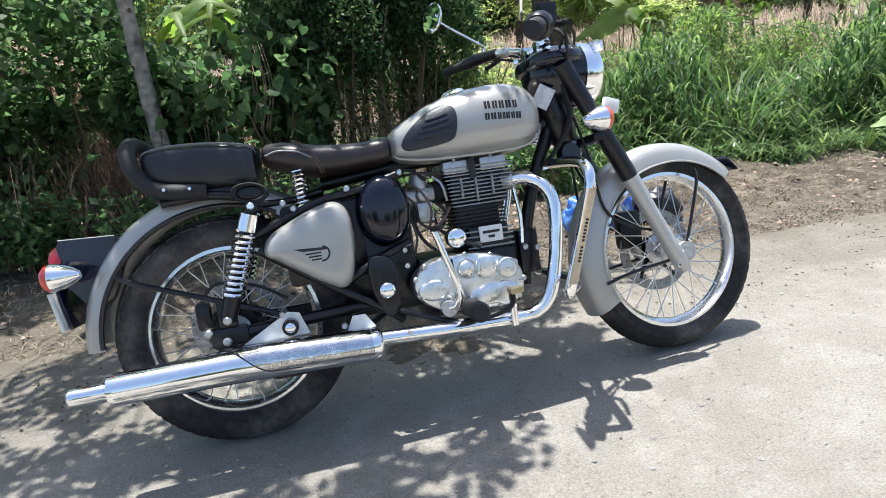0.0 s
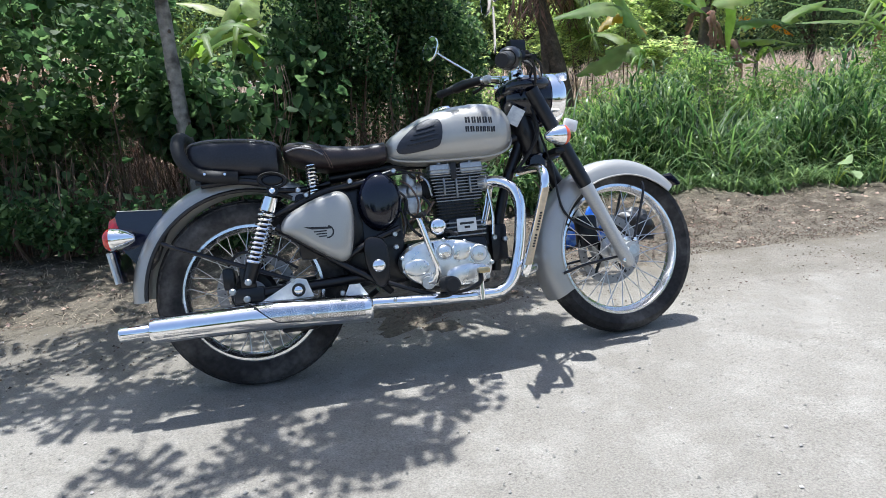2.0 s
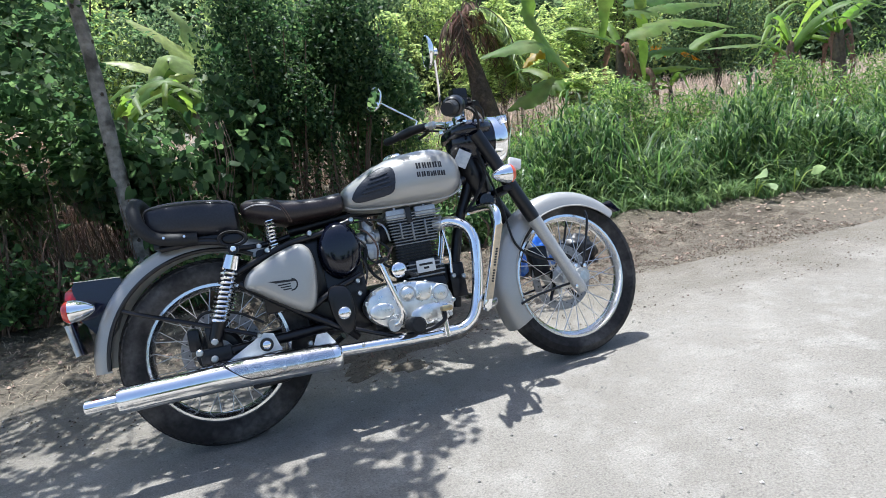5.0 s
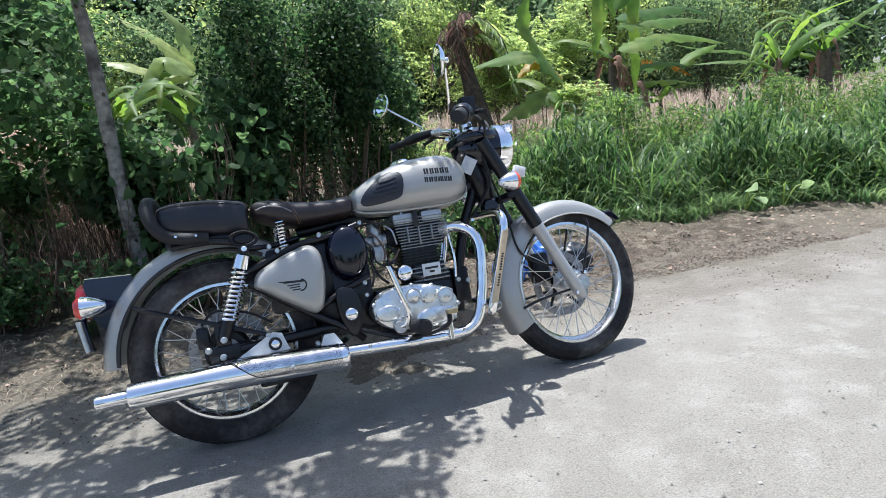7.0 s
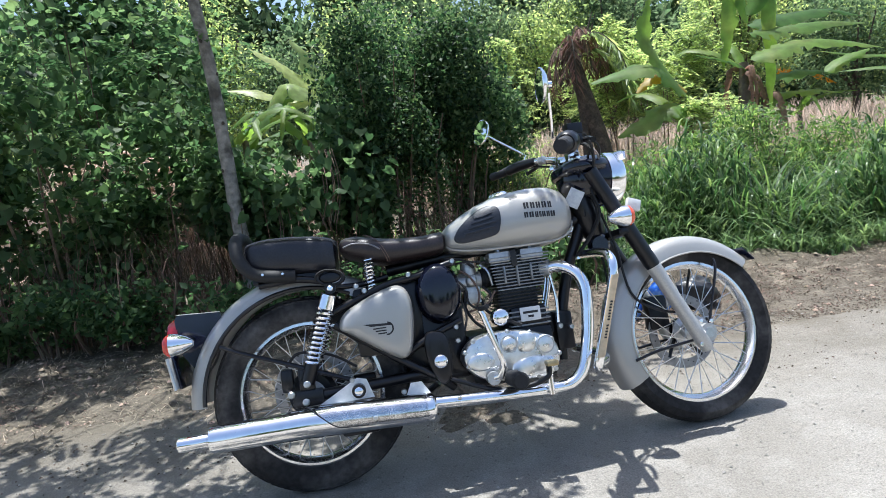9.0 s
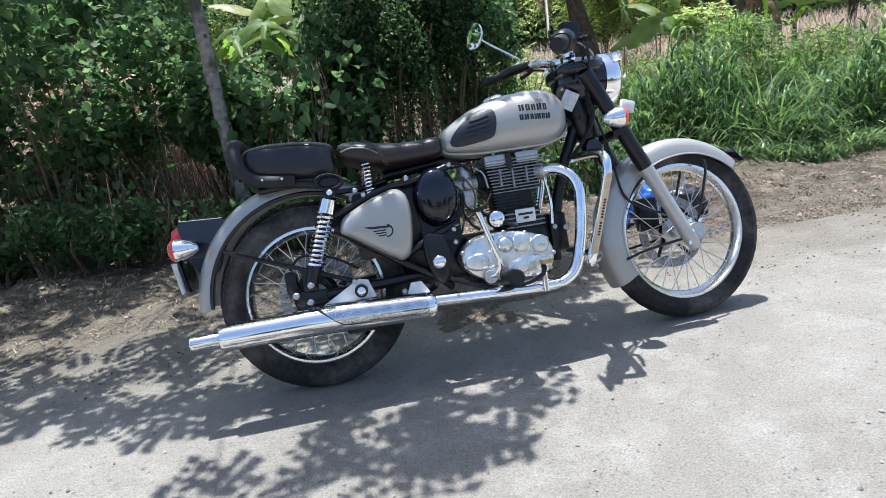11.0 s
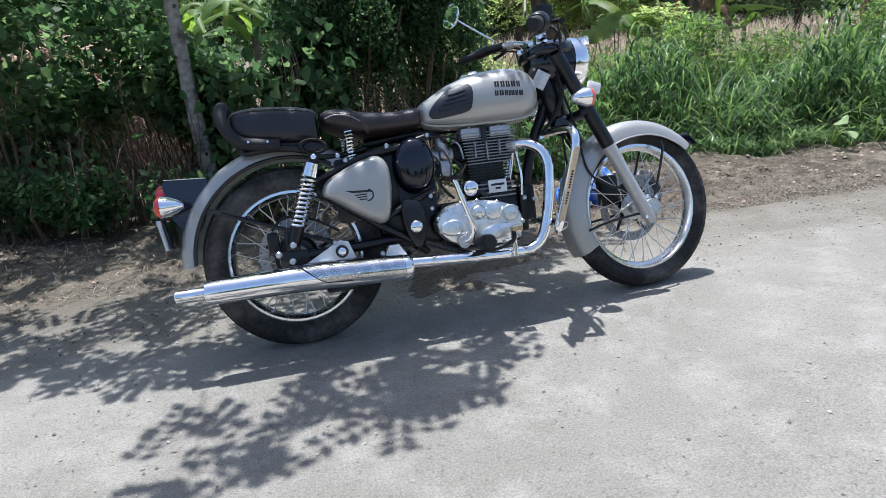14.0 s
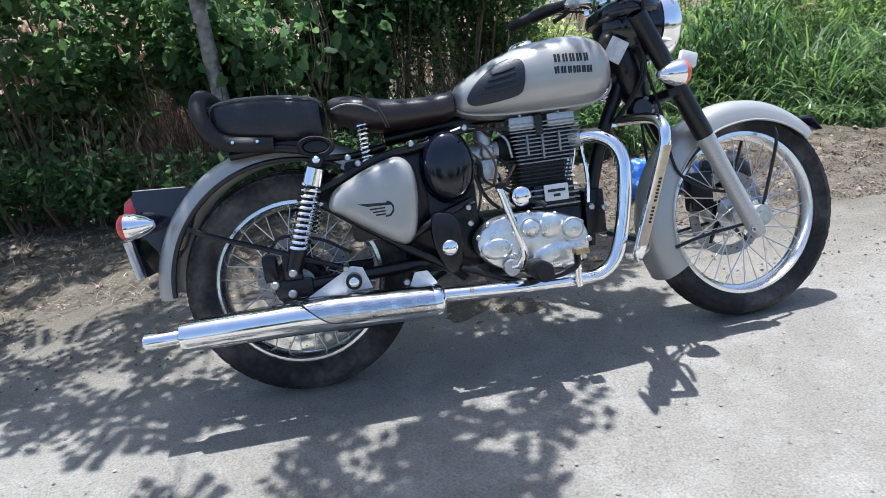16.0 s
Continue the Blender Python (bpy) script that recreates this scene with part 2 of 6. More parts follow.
M["road"] = ground_material("dusty_road", (0.315, 0.293, 0.258), (0.255, 0.235, 0.203), (0.350, 0.327, 0.290), 0.55, 160, 0.7, ((0.150, 0.130, 0.100), 0.0, 1.0))
M["verge"] = ground_material("dry_earth", (0.120, 0.101, 0.074), (0.060, 0.048, 0.034), (0.245, 0.208, 0.158), 0.9, 70, 0.9, ((0.140, 0.119, 0.091), 1.7, 1.0))


# ---- mesh helpers ----
def to_mesh(name, bm, mat, smooth=True):
    bmesh.ops.recalc_face_normals(bm, faces=bm.faces)
    me = bpy.data.meshes.new(name)
    bm.to_mesh(me)
    bm.free()
    me.materials.append(mat)
    if smooth:
        me.polygons.foreach_set("use_smooth", [True] * len(me.polygons))
        me.set_sharp_from_angle(angle=radians(38))
    return me


def part(name, bm, mat, parent, label="", m=None, smooth=True):
    """One mesh object under a thing or a part; m moves the mesh itself."""
    if m is not None:
        bm.transform(m)
    ob = new(name, to_mesh(name, bm, mat, smooth))
    ob.parent = parent
    return tagged(ob, label)


def raw_mesh(name, verts, faces, mat, smooth=False):
    me = bpy.data.meshes.new(name)
    me.from_pydata(verts, [], faces)
    me.materials.append(mat)
    if smooth:
        me.polygons.foreach_set("use_smooth", [True] * len(me.polygons))
    return me


def spline(pts, k=6):
    """Catmull-Rom through the points, k steps between two of them."""
    p = [Vector(q) for q in pts]
    p = [p[0] * 2 - p[1], *p, p[-1] * 2 - p[-2]]
    out = []
    for i in range(1, len(p) - 2):
        a, b, c, d = p[i - 1:i + 3]
        for j in range(k):
            t = j / k
            out.append(0.5 * (2 * b + (c - a) * t + (2 * a - 5 * b + 4 * c - d) * t * t + (3 * b - a - 3 * c + d) * t ** 3))
    return out + [p[-2].copy()]


def tube(bm, pts, r, n=10, cap=True):
    """A round rod along the points; r is one radius or one for each point."""
    pts = [Vector(p) for p in pts]
    rs = r if isinstance(r, (list, tuple)) else [r] * len(pts)
    rs = np.interp(np.linspace(0, 1, len(pts)), np.linspace(0, 1, len(rs)), rs).tolist()
    side = None
    rings = []
    for i, p in enumerate(pts):
        t = (pts[min(i + 1, len(pts) - 1)] - pts[max(i - 1, 0)]).normalized()
        if side is None:
            side = t.orthogonal().normalized()
        side = (side - t * side.dot(t)).normalized()
        up = t.cross(side)
        rings.append([bm.verts.new(p + rs[i] * (math.cos(a) * side + math.sin(a) * up)) for a in (2 * math.pi * j / n for j in range(n))])
    for a, b in zip(rings, rings[1:]):
        for j in range(n):
            bm.faces.new((a[j], a[(j + 1) % n], b[(j + 1) % n], b[j]))
    if cap:
        bm.faces.new(rings[0][::-1])
        bm.faces.new(rings[-1])
    return bm


def rod(pts, r, n=10, k=0):
    return tube(bmesh.new(), spline(pts, k) if k else pts, r, n)


def revolve(profile, centre=(0, 0, 0), n=48, a0=0.0, a1=360.0, closed_profile=False, bm=None):
    """Turn (radius, y) pairs round the y axis through centre, from a0 to a1 degrees."""
    bm = bm or bmesh.new()
    full = abs(a1 - a0) >= 359.9
    c = Vector(centre)
    rings = []
    for i in range(n if full else n + 1):
        a = radians(a0 + (a1 - a0) * i / n)
        rings.append([bm.verts.new(c + Vector((r * math.cos(a), y, r * math.sin(a)))) for r, y in profile])
    k = len(profile)
    pairs = list(zip(rings, rings[1:])) + ([(rings[-1], rings[0])] if full else [])
    for a, b in pairs:
        for j in range(k if closed_profile else k - 1):
            bm.faces.new((a[j], a[(j + 1) % k], b[(j + 1) % k], b[j]))
    if closed_profile and not full:
        bm.faces.new(rings[0])
        bm.faces.new(rings[-1][::-1])
    return bm


def loft(sections, bm=None, cap=True):
    bm = bm or bmesh.new()
    rings = [[bm.verts.new(p) for p in s] for s in sections]
    n = len(rings[0])
    for a, b in zip(rings, rings[1:]):
        for j in range(n):
            bm.faces.new((a[j], a[(j + 1) % n], b[(j + 1) % n], b[j]))
    if cap:
        bm.faces.new(rings[0][::-1])
        bm.faces.new(rings[-1])
    return bm


def squircle(x, w, z0, z1, e=2.6, n=32, y=0.0):
    """A rounded cross-section across the bike at x."""
    c, h = (z0 + z1) / 2, (z1 - z0) / 2
    out = []
    for j in range(n):
        a = 2 * math.pi * j / n
        ca, sa = math.cos(a), math.sin(a)
        out.append((x, y + w * math.copysign(abs(ca) ** (2 / e), ca), c + h * math.copysign(abs(sa) ** (2 / e), sa)))
    return out


def box(x0, x1, y0, y1, z0, z1, bevel=0.004, bm=None):
    b = bmesh.new()
    bmesh.ops.create_cube(b, size=1)
    b.transform(Matrix.Translation(((x0 + x1) / 2, (y0 + y1) / 2, (z0 + z1) / 2)) @ Matrix.Diagonal((x1 - x0, y1 - y0, z1 - z0, 1)))
    if bevel:
        bmesh.ops.bevel(b, geom=b.edges[:], offset=bevel, segments=2, affect="EDGES", profile=0.6)
    if bm is None:
        return b
    me = bpy.data.meshes.new("tmp")
    b.to_mesh(me)
    b.free()
    bm.from_mesh(me)
    bpy.data.meshes.remove(me)
    return bm


def rounded(outline, k=5):
    """A closed smooth curve through 2D points (x, z)."""
    p = [Vector((a, 0, b)) for a, b in outline]
    n = len(p)
    out = []
    for i in range(n):
        a, b, c, d = p[i - 1], p[i], p[(i + 1) % n], p[(i + 2) % n]
        for j in range(k):
            t = j / k
            out.append(0.5 * (2 * b + (c - a) * t + (2 * a - 5 * b + 4 * c - d) * t * t + (3 * b - a - 3 * c + d) * t ** 3))
    return out


def pillow(outline, y0, depth, rings=((0, 1.0), (0.45, 1.0), (0.78, 0.96), (0.95, 0.84), (1.0, 0.6)), k=5):
    """A domed plate: the outline stands at y0 and swells by depth along y."""
    pts = rounded(outline, k) if k else [Vector((a, 0, b)) for a, b in outline]
    c = sum(pts, Vector()) / len(pts)
    return loft([[c + (p - c) * s + Vector((0, y0 + depth * f, 0)) for p in pts] for f, s in rings])


def disc(centre, r, y0, y1, n=24, bevel=0.15):
    """A turned cap on the y axis."""
    d = y1 - y0
    return revolve([(0.0001, 0), (r, 0), (r, d * (1 - bevel) * .8), (r * .90, d * .88), (r * .6, d * .97), (0.0001, d)], Vector(centre) + Vector((0, y0, 0)), n)


def dome(centre, r, y0, y1, n=28, crown=0.35):
    """A turned cap whose face swells out from y0 to y1."""
    d = y1 - y0
    return revolve([(r, 0), (r, d * (1 - crown)), (r * .95, d * (1 - crown * .72)), (r * .80, d * (1 - crown * .36)), (r * .5, d * (1 - crown * .10)), (0.0001, d)], Vector(centre) + Vector((0, y0, 0)), n)


def bolts(parent, places, r=0.008, d=-0.008, mat="steel", m=None):
    for x, y, z in places:
        part("bolt", bolt(bmesh.new(), x, y, z, r, d), M[mat], parent, "", m)


def bolt(bm, x, y, z, r=0.008, d=-0.008):
    revolve([(0.0001, 0), (r, 0), (r, d * 0.7), (r * 0.7, d), (0.0001, d)], (x, y, z), 8, bm=bm)
    return bm


# ---- the motorcycle: x forwards, y to its left, z up, before it leans on its side stand ----
LEAN_DEG, STEER_DEG = 11.0, 6.0
AXIS_FOOT, AXIS_WAY = Vector((1.455, 0, 0)), Vector((-math.sin(radians(26.5)), 0, math.cos(radians(26.5))))
ST = Matrix.Translation(AXIS_FOOT) @ Matrix.Rotation(radians(STEER_DEG), 4, AXIS_WAY) @ Matrix.Translation(-AXIS_FOOT)
TO_X = Matrix.Rotation(radians(-90), 4, "Z")  # turns a lathed shape's y axis to x
R_AXLE, F_AXLE = Vector((0, 0, 0.325)), Vector((1.393, 0, 0.327))

bike = new("motorcycle")
bike.matrix_basis = pose(0, 0, 0, -LEAN_DEG, 0, 0)
tagged(bike, "silver-grey classic motorcycle with brown leather seats, leaning on its stand", "motorcycle")


def wheel(name, centre, tyre_r, half, rim_r, m, blocks):
    """Rim with its tyre, hub, brake disc and laced spokes."""
    q = rim_r
    prof = [(r_, y_ * .72) for r_, y_ in ((q, -.040), (q, -.033), (q - .015, -.029), (q - .025, -.012), (q - .025, .012), (q - .015, .029), (q, .033), (q, .040),
            (q - .017, .041), (q - .030, .018), (q - .033, 0), (q - .030, -.018), (q - .017, -.041))]
    rim = part(name, revolve(prof, centre, 72, closed_profile=True), M["rim"], bike, "wire-spoked wheel with a bright chrome rim", m)
    h, t = half, tyre_r
    tp = [(q - .006, -h * .72), (q + .018, -h * .93), (q + (t - q) * .45, -h), (t - .020, -h * .86), (t - .006, -h * .55), (t, -h * .2), (t, h * .2),
          (t - .006, h * .55), (t - .020, h * .86), (q + (t - q) * .45, h), (q + .018, h * .93), (q - .006, h * .72)]
    tyre = part("tyre", revolve(tp, centre, 72, closed_profile=True), M["tyre"], rim, "dusty black rubber tyre", m)
    tread, rise = bmesh.new(), 0.0045 if blocks < 50 else 0.0018
    for i in range(blocks):
        for k, (y, w) in enumerate(((-.62, .14), (-.28, .14), (0.05, .13), (.38, .14), (.70, .12))):
            a = 2 * math.pi * (i + 0.5 * (k % 2)) / blocks
            da = math.pi / blocks * 0.72
            rr = t - 0.030 * abs(y) ** 2.6
            vs = []
            for r_ in (rr - .004, rr + rise):
                for s, u in ((-1, -1), (1, -1), (1, 1), (-1, 1)):
                    r2 = r_ - (0.010 * abs(y) if u * y > 0 else 0)
                    ang = a + s * da + u * 0.02
                    vs.append(tread.verts.new(Vector(centre) + Vector((r2 * math.cos(ang), h * (y + u * w), r2 * math.sin(ang)))))
            for f in ((4, 5, 6, 7), (0, 1, 5, 4), (1, 2, 6, 5), (2, 3, 7, 6), (3, 0, 4, 7)):
                tread.faces.new([vs[j] for j in f])
    tagged(part("tread", tread, M["tyre"], rim, "worn block tread", m, smooth=False), kind="stuff")
    part("hub", revolve([(.012, -.065), (.022, -.065), (.030, -.055), (.052, -.040), (.052, -.034), (.030, -.026), (.030, .026), (.052, .034), (.052, .042), (.022, .055), (.012, .06)],
                        centre, 32), M["alloy"], rim, "cast alloy hub", m)
    disc_bm = revolve([(.106, .055), (.140, .055), (.140, .060), (.106, .060)], centre, 48, closed_profile=True)
    brake = part("brake_disc", disc_bm, M["disc"], rim, "drilled steel brake disc", m)
    holes = bmesh.new()
    for i in range(36):
        a = 2 * math.pi * i / 36
        rr = .113 + .010 * (i % 3)
        revolve([(.0001, 0), (.003, 0), (.003, -.0012), (.0001, -.0012)], Vector(centre) + Vector((rr * math.cos(a), .0548, rr * math.sin(a))), 6, bm=holes)
    tagged(part("disc_holes", holes, M["ink"], rim, "", m), kind="stuff")
    carrier = revolve([(.03, .052), (.052, .052), (.052, .062), (.03, .062)], centre, 20, closed_profile=True)
    for i in range(5):
        a = 2 * math.pi * i / 5
        tube(carrier, [Vector(centre) + Vector((.05 * math.cos(a), .057, .05 * math.sin(a))), Vector(centre) + Vector((.118 * math.cos(a + .25), .057, .118 * math.sin(a + .25)))], .007, 6)
    part("disc_carrier", carrier, M["black"], rim, "", m)
    # spokes: two meshes, one for each side of the hub
    n = 36
    meshes = []
    for side in (-1, 1):
        for lean in (-1, 1):
            b = rod([(0.046 * math.cos(radians(62)), side * .037, lean * 0.046 * math.sin(radians(62))), (q - .028, side * .006, 0)], .0018, 5)
            meshes.append(to_mesh("spoke", b, M["steel"]))
    for i in range(n):
        ob = new("spoke", meshes[i % 4])
        ob.parent = rim
        ob.matrix_basis = m @ Matrix.Translation(centre) @ Matrix.Rotation(-2 * math.pi * i / n, 4, "Y")
    return rim


I4 = Matrix.Identity(4)
rear_wheel = wheel("rear_wheel", R_AXLE, 0.325, 0.056, 0.2475, I4, 44)
part("brake_drum", revolve([(.0001, -.046), (.066, -.046), (.080, -.032), (.080, .030), (.066, .044), (.0001, .044)], R_AXLE, 32), M["black"], rear_wheel, "black hub drum")
front_wheel = wheel("front_wheel", F_AXLE, 0.3285, 0.047, 0.2630, ST, 52)

# tank
tank_sections = [(.508, .045, .757, .800), (.516, .068, .742, .814), (.535, .086, .729, .832), (.58, .105, .719, .858), (.64, .122, .713, .888), (.70, .134, .711, .908),
                 (.76, .140, .710, .920), (.82, .141, .710, .926), (.87, .138, .712, .926), (.91, .130, .719, .920), (.942, .116, .733, .905), (.962, .098, .752, .882), (.976, .068, .778, .850), (.981, .03, .80, .825)]
tank = part("fuel_tank", loft([squircle(x, w, a, b, 2.7, 36) for x, w, a, b in tank_sections]), M["paint"], bike, "teardrop fuel tank in silver-grey paint")
seam = bmesh.new()
for s in (-1, 1):
    tube(seam, spline([(x, s * (w * 0.86 + .002), a + .010) for x, w, a, b in tank_sections[1:-1]], 3), .0038, 6)
part("tank_seam", seam, M["paint"], tank)
cap_bm = revolve([(.0001, .014), (.022, .014), (.034, .010), (.038, .004), (.042, 0)], (0, 0, 0), 28)
part("filler_cap", cap_bm, M["chrome"], tank, "chrome filler cap", Matrix.Translation((.735, 0, .914)) @ Matrix.Rotation(radians(90), 4, "X") @ Matrix.Rotation(radians(10), 4, "Z"))


def tank_side(x, z):
    """The outer y of the tank's right side at (x, z)."""
    for a, b in zip(tank_sections, tank_sections[1:]):
        if a[0] <= x <= b[0]:
            f = (x - a[0]) / (b[0] - a[0])
            w, z0, z1 = (a[i] + f * (b[i] - a[i]) for i in (1, 2, 3))
            u = min(0.999, abs((z - (z0 + z1) / 2) / ((z1 - z0) / 2)))
            return -w * (1 - u ** 2.7) ** (1 / 2.7)
    return -0.1


def on_tank(name, outline, lift, mat, parent, label="", k=4, side=1, rings=(1.0, 0.97, 0.88, 0.6, 0.25)):
    """A thin patch that follows the tank's side."""
    pts = rounded(outline, k) if k else [Vector((a, 0, b)) for a, b in outline]
    c = sum(pts, Vector()) / len(pts)
    secs = []
    for i, s in enumerate(rings):
        ring = []
        for p in pts:
            q = c + (p - c) * s
            ring.append((q.x, side * (tank_side(q.x, q.z) - (lift if i else -0.002)), q.z))
        secs.append(ring)
    return part(name, loft(secs), mat, parent, label)


KNEE = [(.542, .770), (.548, .792), (.575, .822), (.625, .858), (.668, .873), (.697, .866), (.706, .838), (.700, .795), (.682, .768), (.61, .757), (.56, .756)]
for s in (1, -1):
    pad = on_tank("knee_pad", KNEE, .006, M["knee"], tank, "ribbed black rubber knee pad", side=s)
    for i in range(4):
        x0, z0 = .578 + .012 * i, .782 + .017 * i
        on_tank("rib", [(x0, z0), (x0 + .03, z0 + .003), (.684 - .002 * i, z0 + .012), (.684 - .002 * i, z0 + .019), (x0 + .03, z0 + .010), (x0, z0 + .006)],
                .011, M["knee"], pad, k=0, side=s, rings=(1, .99, .9, .5))
# the maker's mark as two rows of plain dark bars
for row, (z, h, x0, ws) in enumerate(((.843, .022, .788, (.024, .020, .020, .022, .018)), (.812, .019, .786, (.018, .020, .015, .010, .016, .015, .022)))):
    x = x0
    for w in ws:
        zz = z - 0.06 * (x - x0)
        for q in (0, w * .42):
            on_tank("mark_bar", [(x + q, zz), (x + q + w * .31, zz - .0005), (x + q + w * .31, zz + h), (x + q, zz + h)], .0012, M["ink"], tank, k=0, rings=(1, .99, .5))
        x += w
tag = box(-.026, .026, -.001, .001, -.034, .034, .0006)
part("paper_tag", tag, M["paper"], bike, "creased white paper tag hanging by the steering head", Matrix.Translation((.992, -.080, .864)) @ Matrix.Rotation(radians(34), 4, "Y") @ Matrix.Rotation(radians(-14), 4, "Z"))

# seats
front_seat = part("front_seat", loft([squircle(x, w, a, b, 3.0, 32) for x, w, a, b in (
    (.150, .070, .785, .812), (.156, .105, .772, .824), (.175, .125, .760, .831), (.21, .134, .746, .832), (.26, .134, .730, .822), (.31, .126, .720, .812), (.37, .114, .720, .806),
    (.43, .103, .724, .805), (.48, .097, .728, .810), (.502, .092, .735, .812), (.510, .070, .750, .800))]), M["leather"], bike, "brown leather rider's saddle with tan stitching")
stitch = bmesh.new()
for d in (0, .008):
    tube(stitch, spline([(.235 + d, -.075, .8295), (.262 + d, -.112, .812), (.285 + d, -.128, .780), (.300 + d, -.126, .748), (.306 + d, -.112, .728)], 4), .0013, 5)
part("stitching", stitch, M["thread"], front_seat, "tan stitching")
part("piping", rod([(.165, -.128, .792), (.20, -.136, .80), (.25, -.136, .792), (.285, -.131, .772)], .0028, 6, 4), M["piping"], front_seat)
pillion_sections = [(-.156, .085, .770, .828), (-.151, .108, .754, .842), (-.133, .121, .742, .853), (-.08, .126, .733, .860), (0, .126, .724, .858), (.07, .124, .716, .850), (.115, .120, .712, .841), (.132, .108, .718, .833), (.138, .085, .735, .818)]
pillion = part("pillion_seat", loft([squircle(x, w, a, b, 4.2, 36) for x, w, a, b in pillion_sections]), M["black_leather"], bike, "black leather pillion pad with pale piping")
pip = bmesh.new()
for s in (-1, 1):
    tube(pip, spline([(x, s * (w * .93), b - .010) for x, w, a, b in pillion_sections], 3), .0026, 6)
tube(pip, [(.136, -.09, .822), (.138, 0, .826), (.136, .09, .822)], .0026, 6)
part("piping", pip, M["piping"], pillion)
part("seat_base", box(-.13, .11, -.10, .10, .706, .728, .006), M["black"], pillion, "", Matrix.Translation((-.01, 0, .0)))
grab = rod([(.00, -.112, .722), (-.09, -.122, .732), (-.140, -.124, .752), (-.170, -.122, .795), (-.180, -.110, .842), (-.176, -.075, .868), (-.176, 0, .874), (-.176, .075, .868),
            (-.180, .110, .842), (-.170, .122, .795), (-.140, .124, .752), (-.09, .122, .732), (.00, .112, .722)], .0215, 12, 5)
grab_bar = part("grab_rail", grab, M["rubber"], bike, "padded black grab rail behind the pillion seat")
bolts(grab_bar, ((-.098, -.143, .738), (-.036, -.139, .733)), .006, -.008, "chrome")
for s in (-1, 1):
    coil = [(.240 + .017 * math.cos(a), s * .100 + .017 * math.sin(a), .648 + .098 * a / (2 * math.pi * 8)) for a in np.linspace(0, 2 * math.pi * 8, 120)]
    spring = part("saddle_spring", rod(coil, .0034, 6), M["chrome"], front_seat, "chrome coil saddle spring")
    part("spring_eye", rod([(.240 + .012 * math.cos(a), s * .112, .637 + .013 * math.sin(a)) for a in np.linspace(-.6, 4.6, 14)], .0034, 6), M["chrome"], spring)
    part("spring_rod", rod([(.240, s * .100, .64), (.240, s * .100, .75)], .006, 8), M["black"], spring)

# mudguards
rp = [(.338, -.080), (.366, -.079), (.385, -.067), (.396, -.042), (.401, 0), (.396, .042), (.385, .067), (.366, .079), (.338, .080),
      (.338, .077), (.364, .076), (.382, .065), (.393, .041), (.398, 0), (.393, -.041), (.382, -.065), (.364, -.076), (.338, -.077)]
rear_guard = part("rear_mudguard", revolve(rp, (0.005, 0, .337), 44, 48, 180, closed_profile=True), M["paint"], bike, "silver-grey rear mudguard")
part("rubber_trim", rod([(.005 + .343 * math.cos(radians(a)), -.0815, .337 + .343 * math.sin(radians(a))) for a in range(62, 180, 3)], .0068, 6), M["ink"], rear_guard, "black rubber beading")
fp = [(.283, -.064), (.318, -.063), (.340, -.052), (.352, -.030), (.356, 0), (.352, .030), (.340, .052), (.318, .063), (.283, .064),
      (.283, .061), (.317, .060), (.338, .050), (.349, .029), (.353, 0), (.349, -.029), (.338, -.050), (.317, -.060), (.283, -.061)]
fbm = revolve(fp, F_AXLE, 44, 43, 208, closed_profile=True)
for v in fbm.verts:  # the valance deepens towards the rear and shallows at the front
    d = v.co - F_AXLE
    a = math.degrees(math.atan2(d.z, d.x)) % 360
    r = math.hypot(d.x, d.z)
    if r < 0.33:
        k = (0.33 - r) / 0.047
        shift = (0.020 * max(0, (95 - a) / 60) - 0.012 * max(0, (a - 120) / 80)) * k
        v.co.x += d.x / r * shift
        v.co.z += d.z / r * shift
front_guard = part("front_mudguard", fbm, M["paint"], bike, "silver-grey front mudguard with a bright rolled edge", ST)
edge = [(F_AXLE.x + (.284 + .020 * max(0, (95 - a) / 60) - .012 * max(0, (a - 120) / 80)) * math.cos(radians(a)), -.065, F_AXLE.z + (.284 + .020 * max(0, (95 - a) / 60) - .012 * max(0, (a - 120) / 80)) * math.sin(radians(a))) for a in range(45, 207, 4)]
part("rolled_edge", rod(edge, .0035, 6), M["paint"], front_guard, "", ST)
for s in (-1, 1):
    part("front_stay", rod([(1.492, s * .068, .580), (1.482, s * .082, .53), (1.415, s * .085, .350)], .0052, 8, 3), M["black"], front_guard, "black steel stay", ST)
    part("lower_stay", rod([(1.115, s * .066, .262), (1.20, s * .082, .285), (1.385, s * .085, .305)], .0052, 8, 3), M["black"], front_guard, "black steel stay", ST)
plate = box(-.002, .002, -.058, .058, -.032, .032, .001)
fplate = part("front_plate", plate, M["navy"], front_guard, "small dark plate on the front mudguard tip", ST @ Matrix.Translation((1.655, 0, .580)) @ Matrix.Rotation(radians(-42), 4, "Y"))
for i in range(4):
    part("plate_bar", box(-.0012, .0012, -.006, .006, -.019, .019, 0), M["white"], fplate, "", ST @ Matrix.Translation((1.6575, -.036 + .022 * i, .581)) @ Matrix.Rotation(radians(-42), 4, "Y"))

# fork and headlamp
def fork_at(z, y, off=0.0):
    return Vector((1.372 - (z - .287) * .482 + off, y, z))


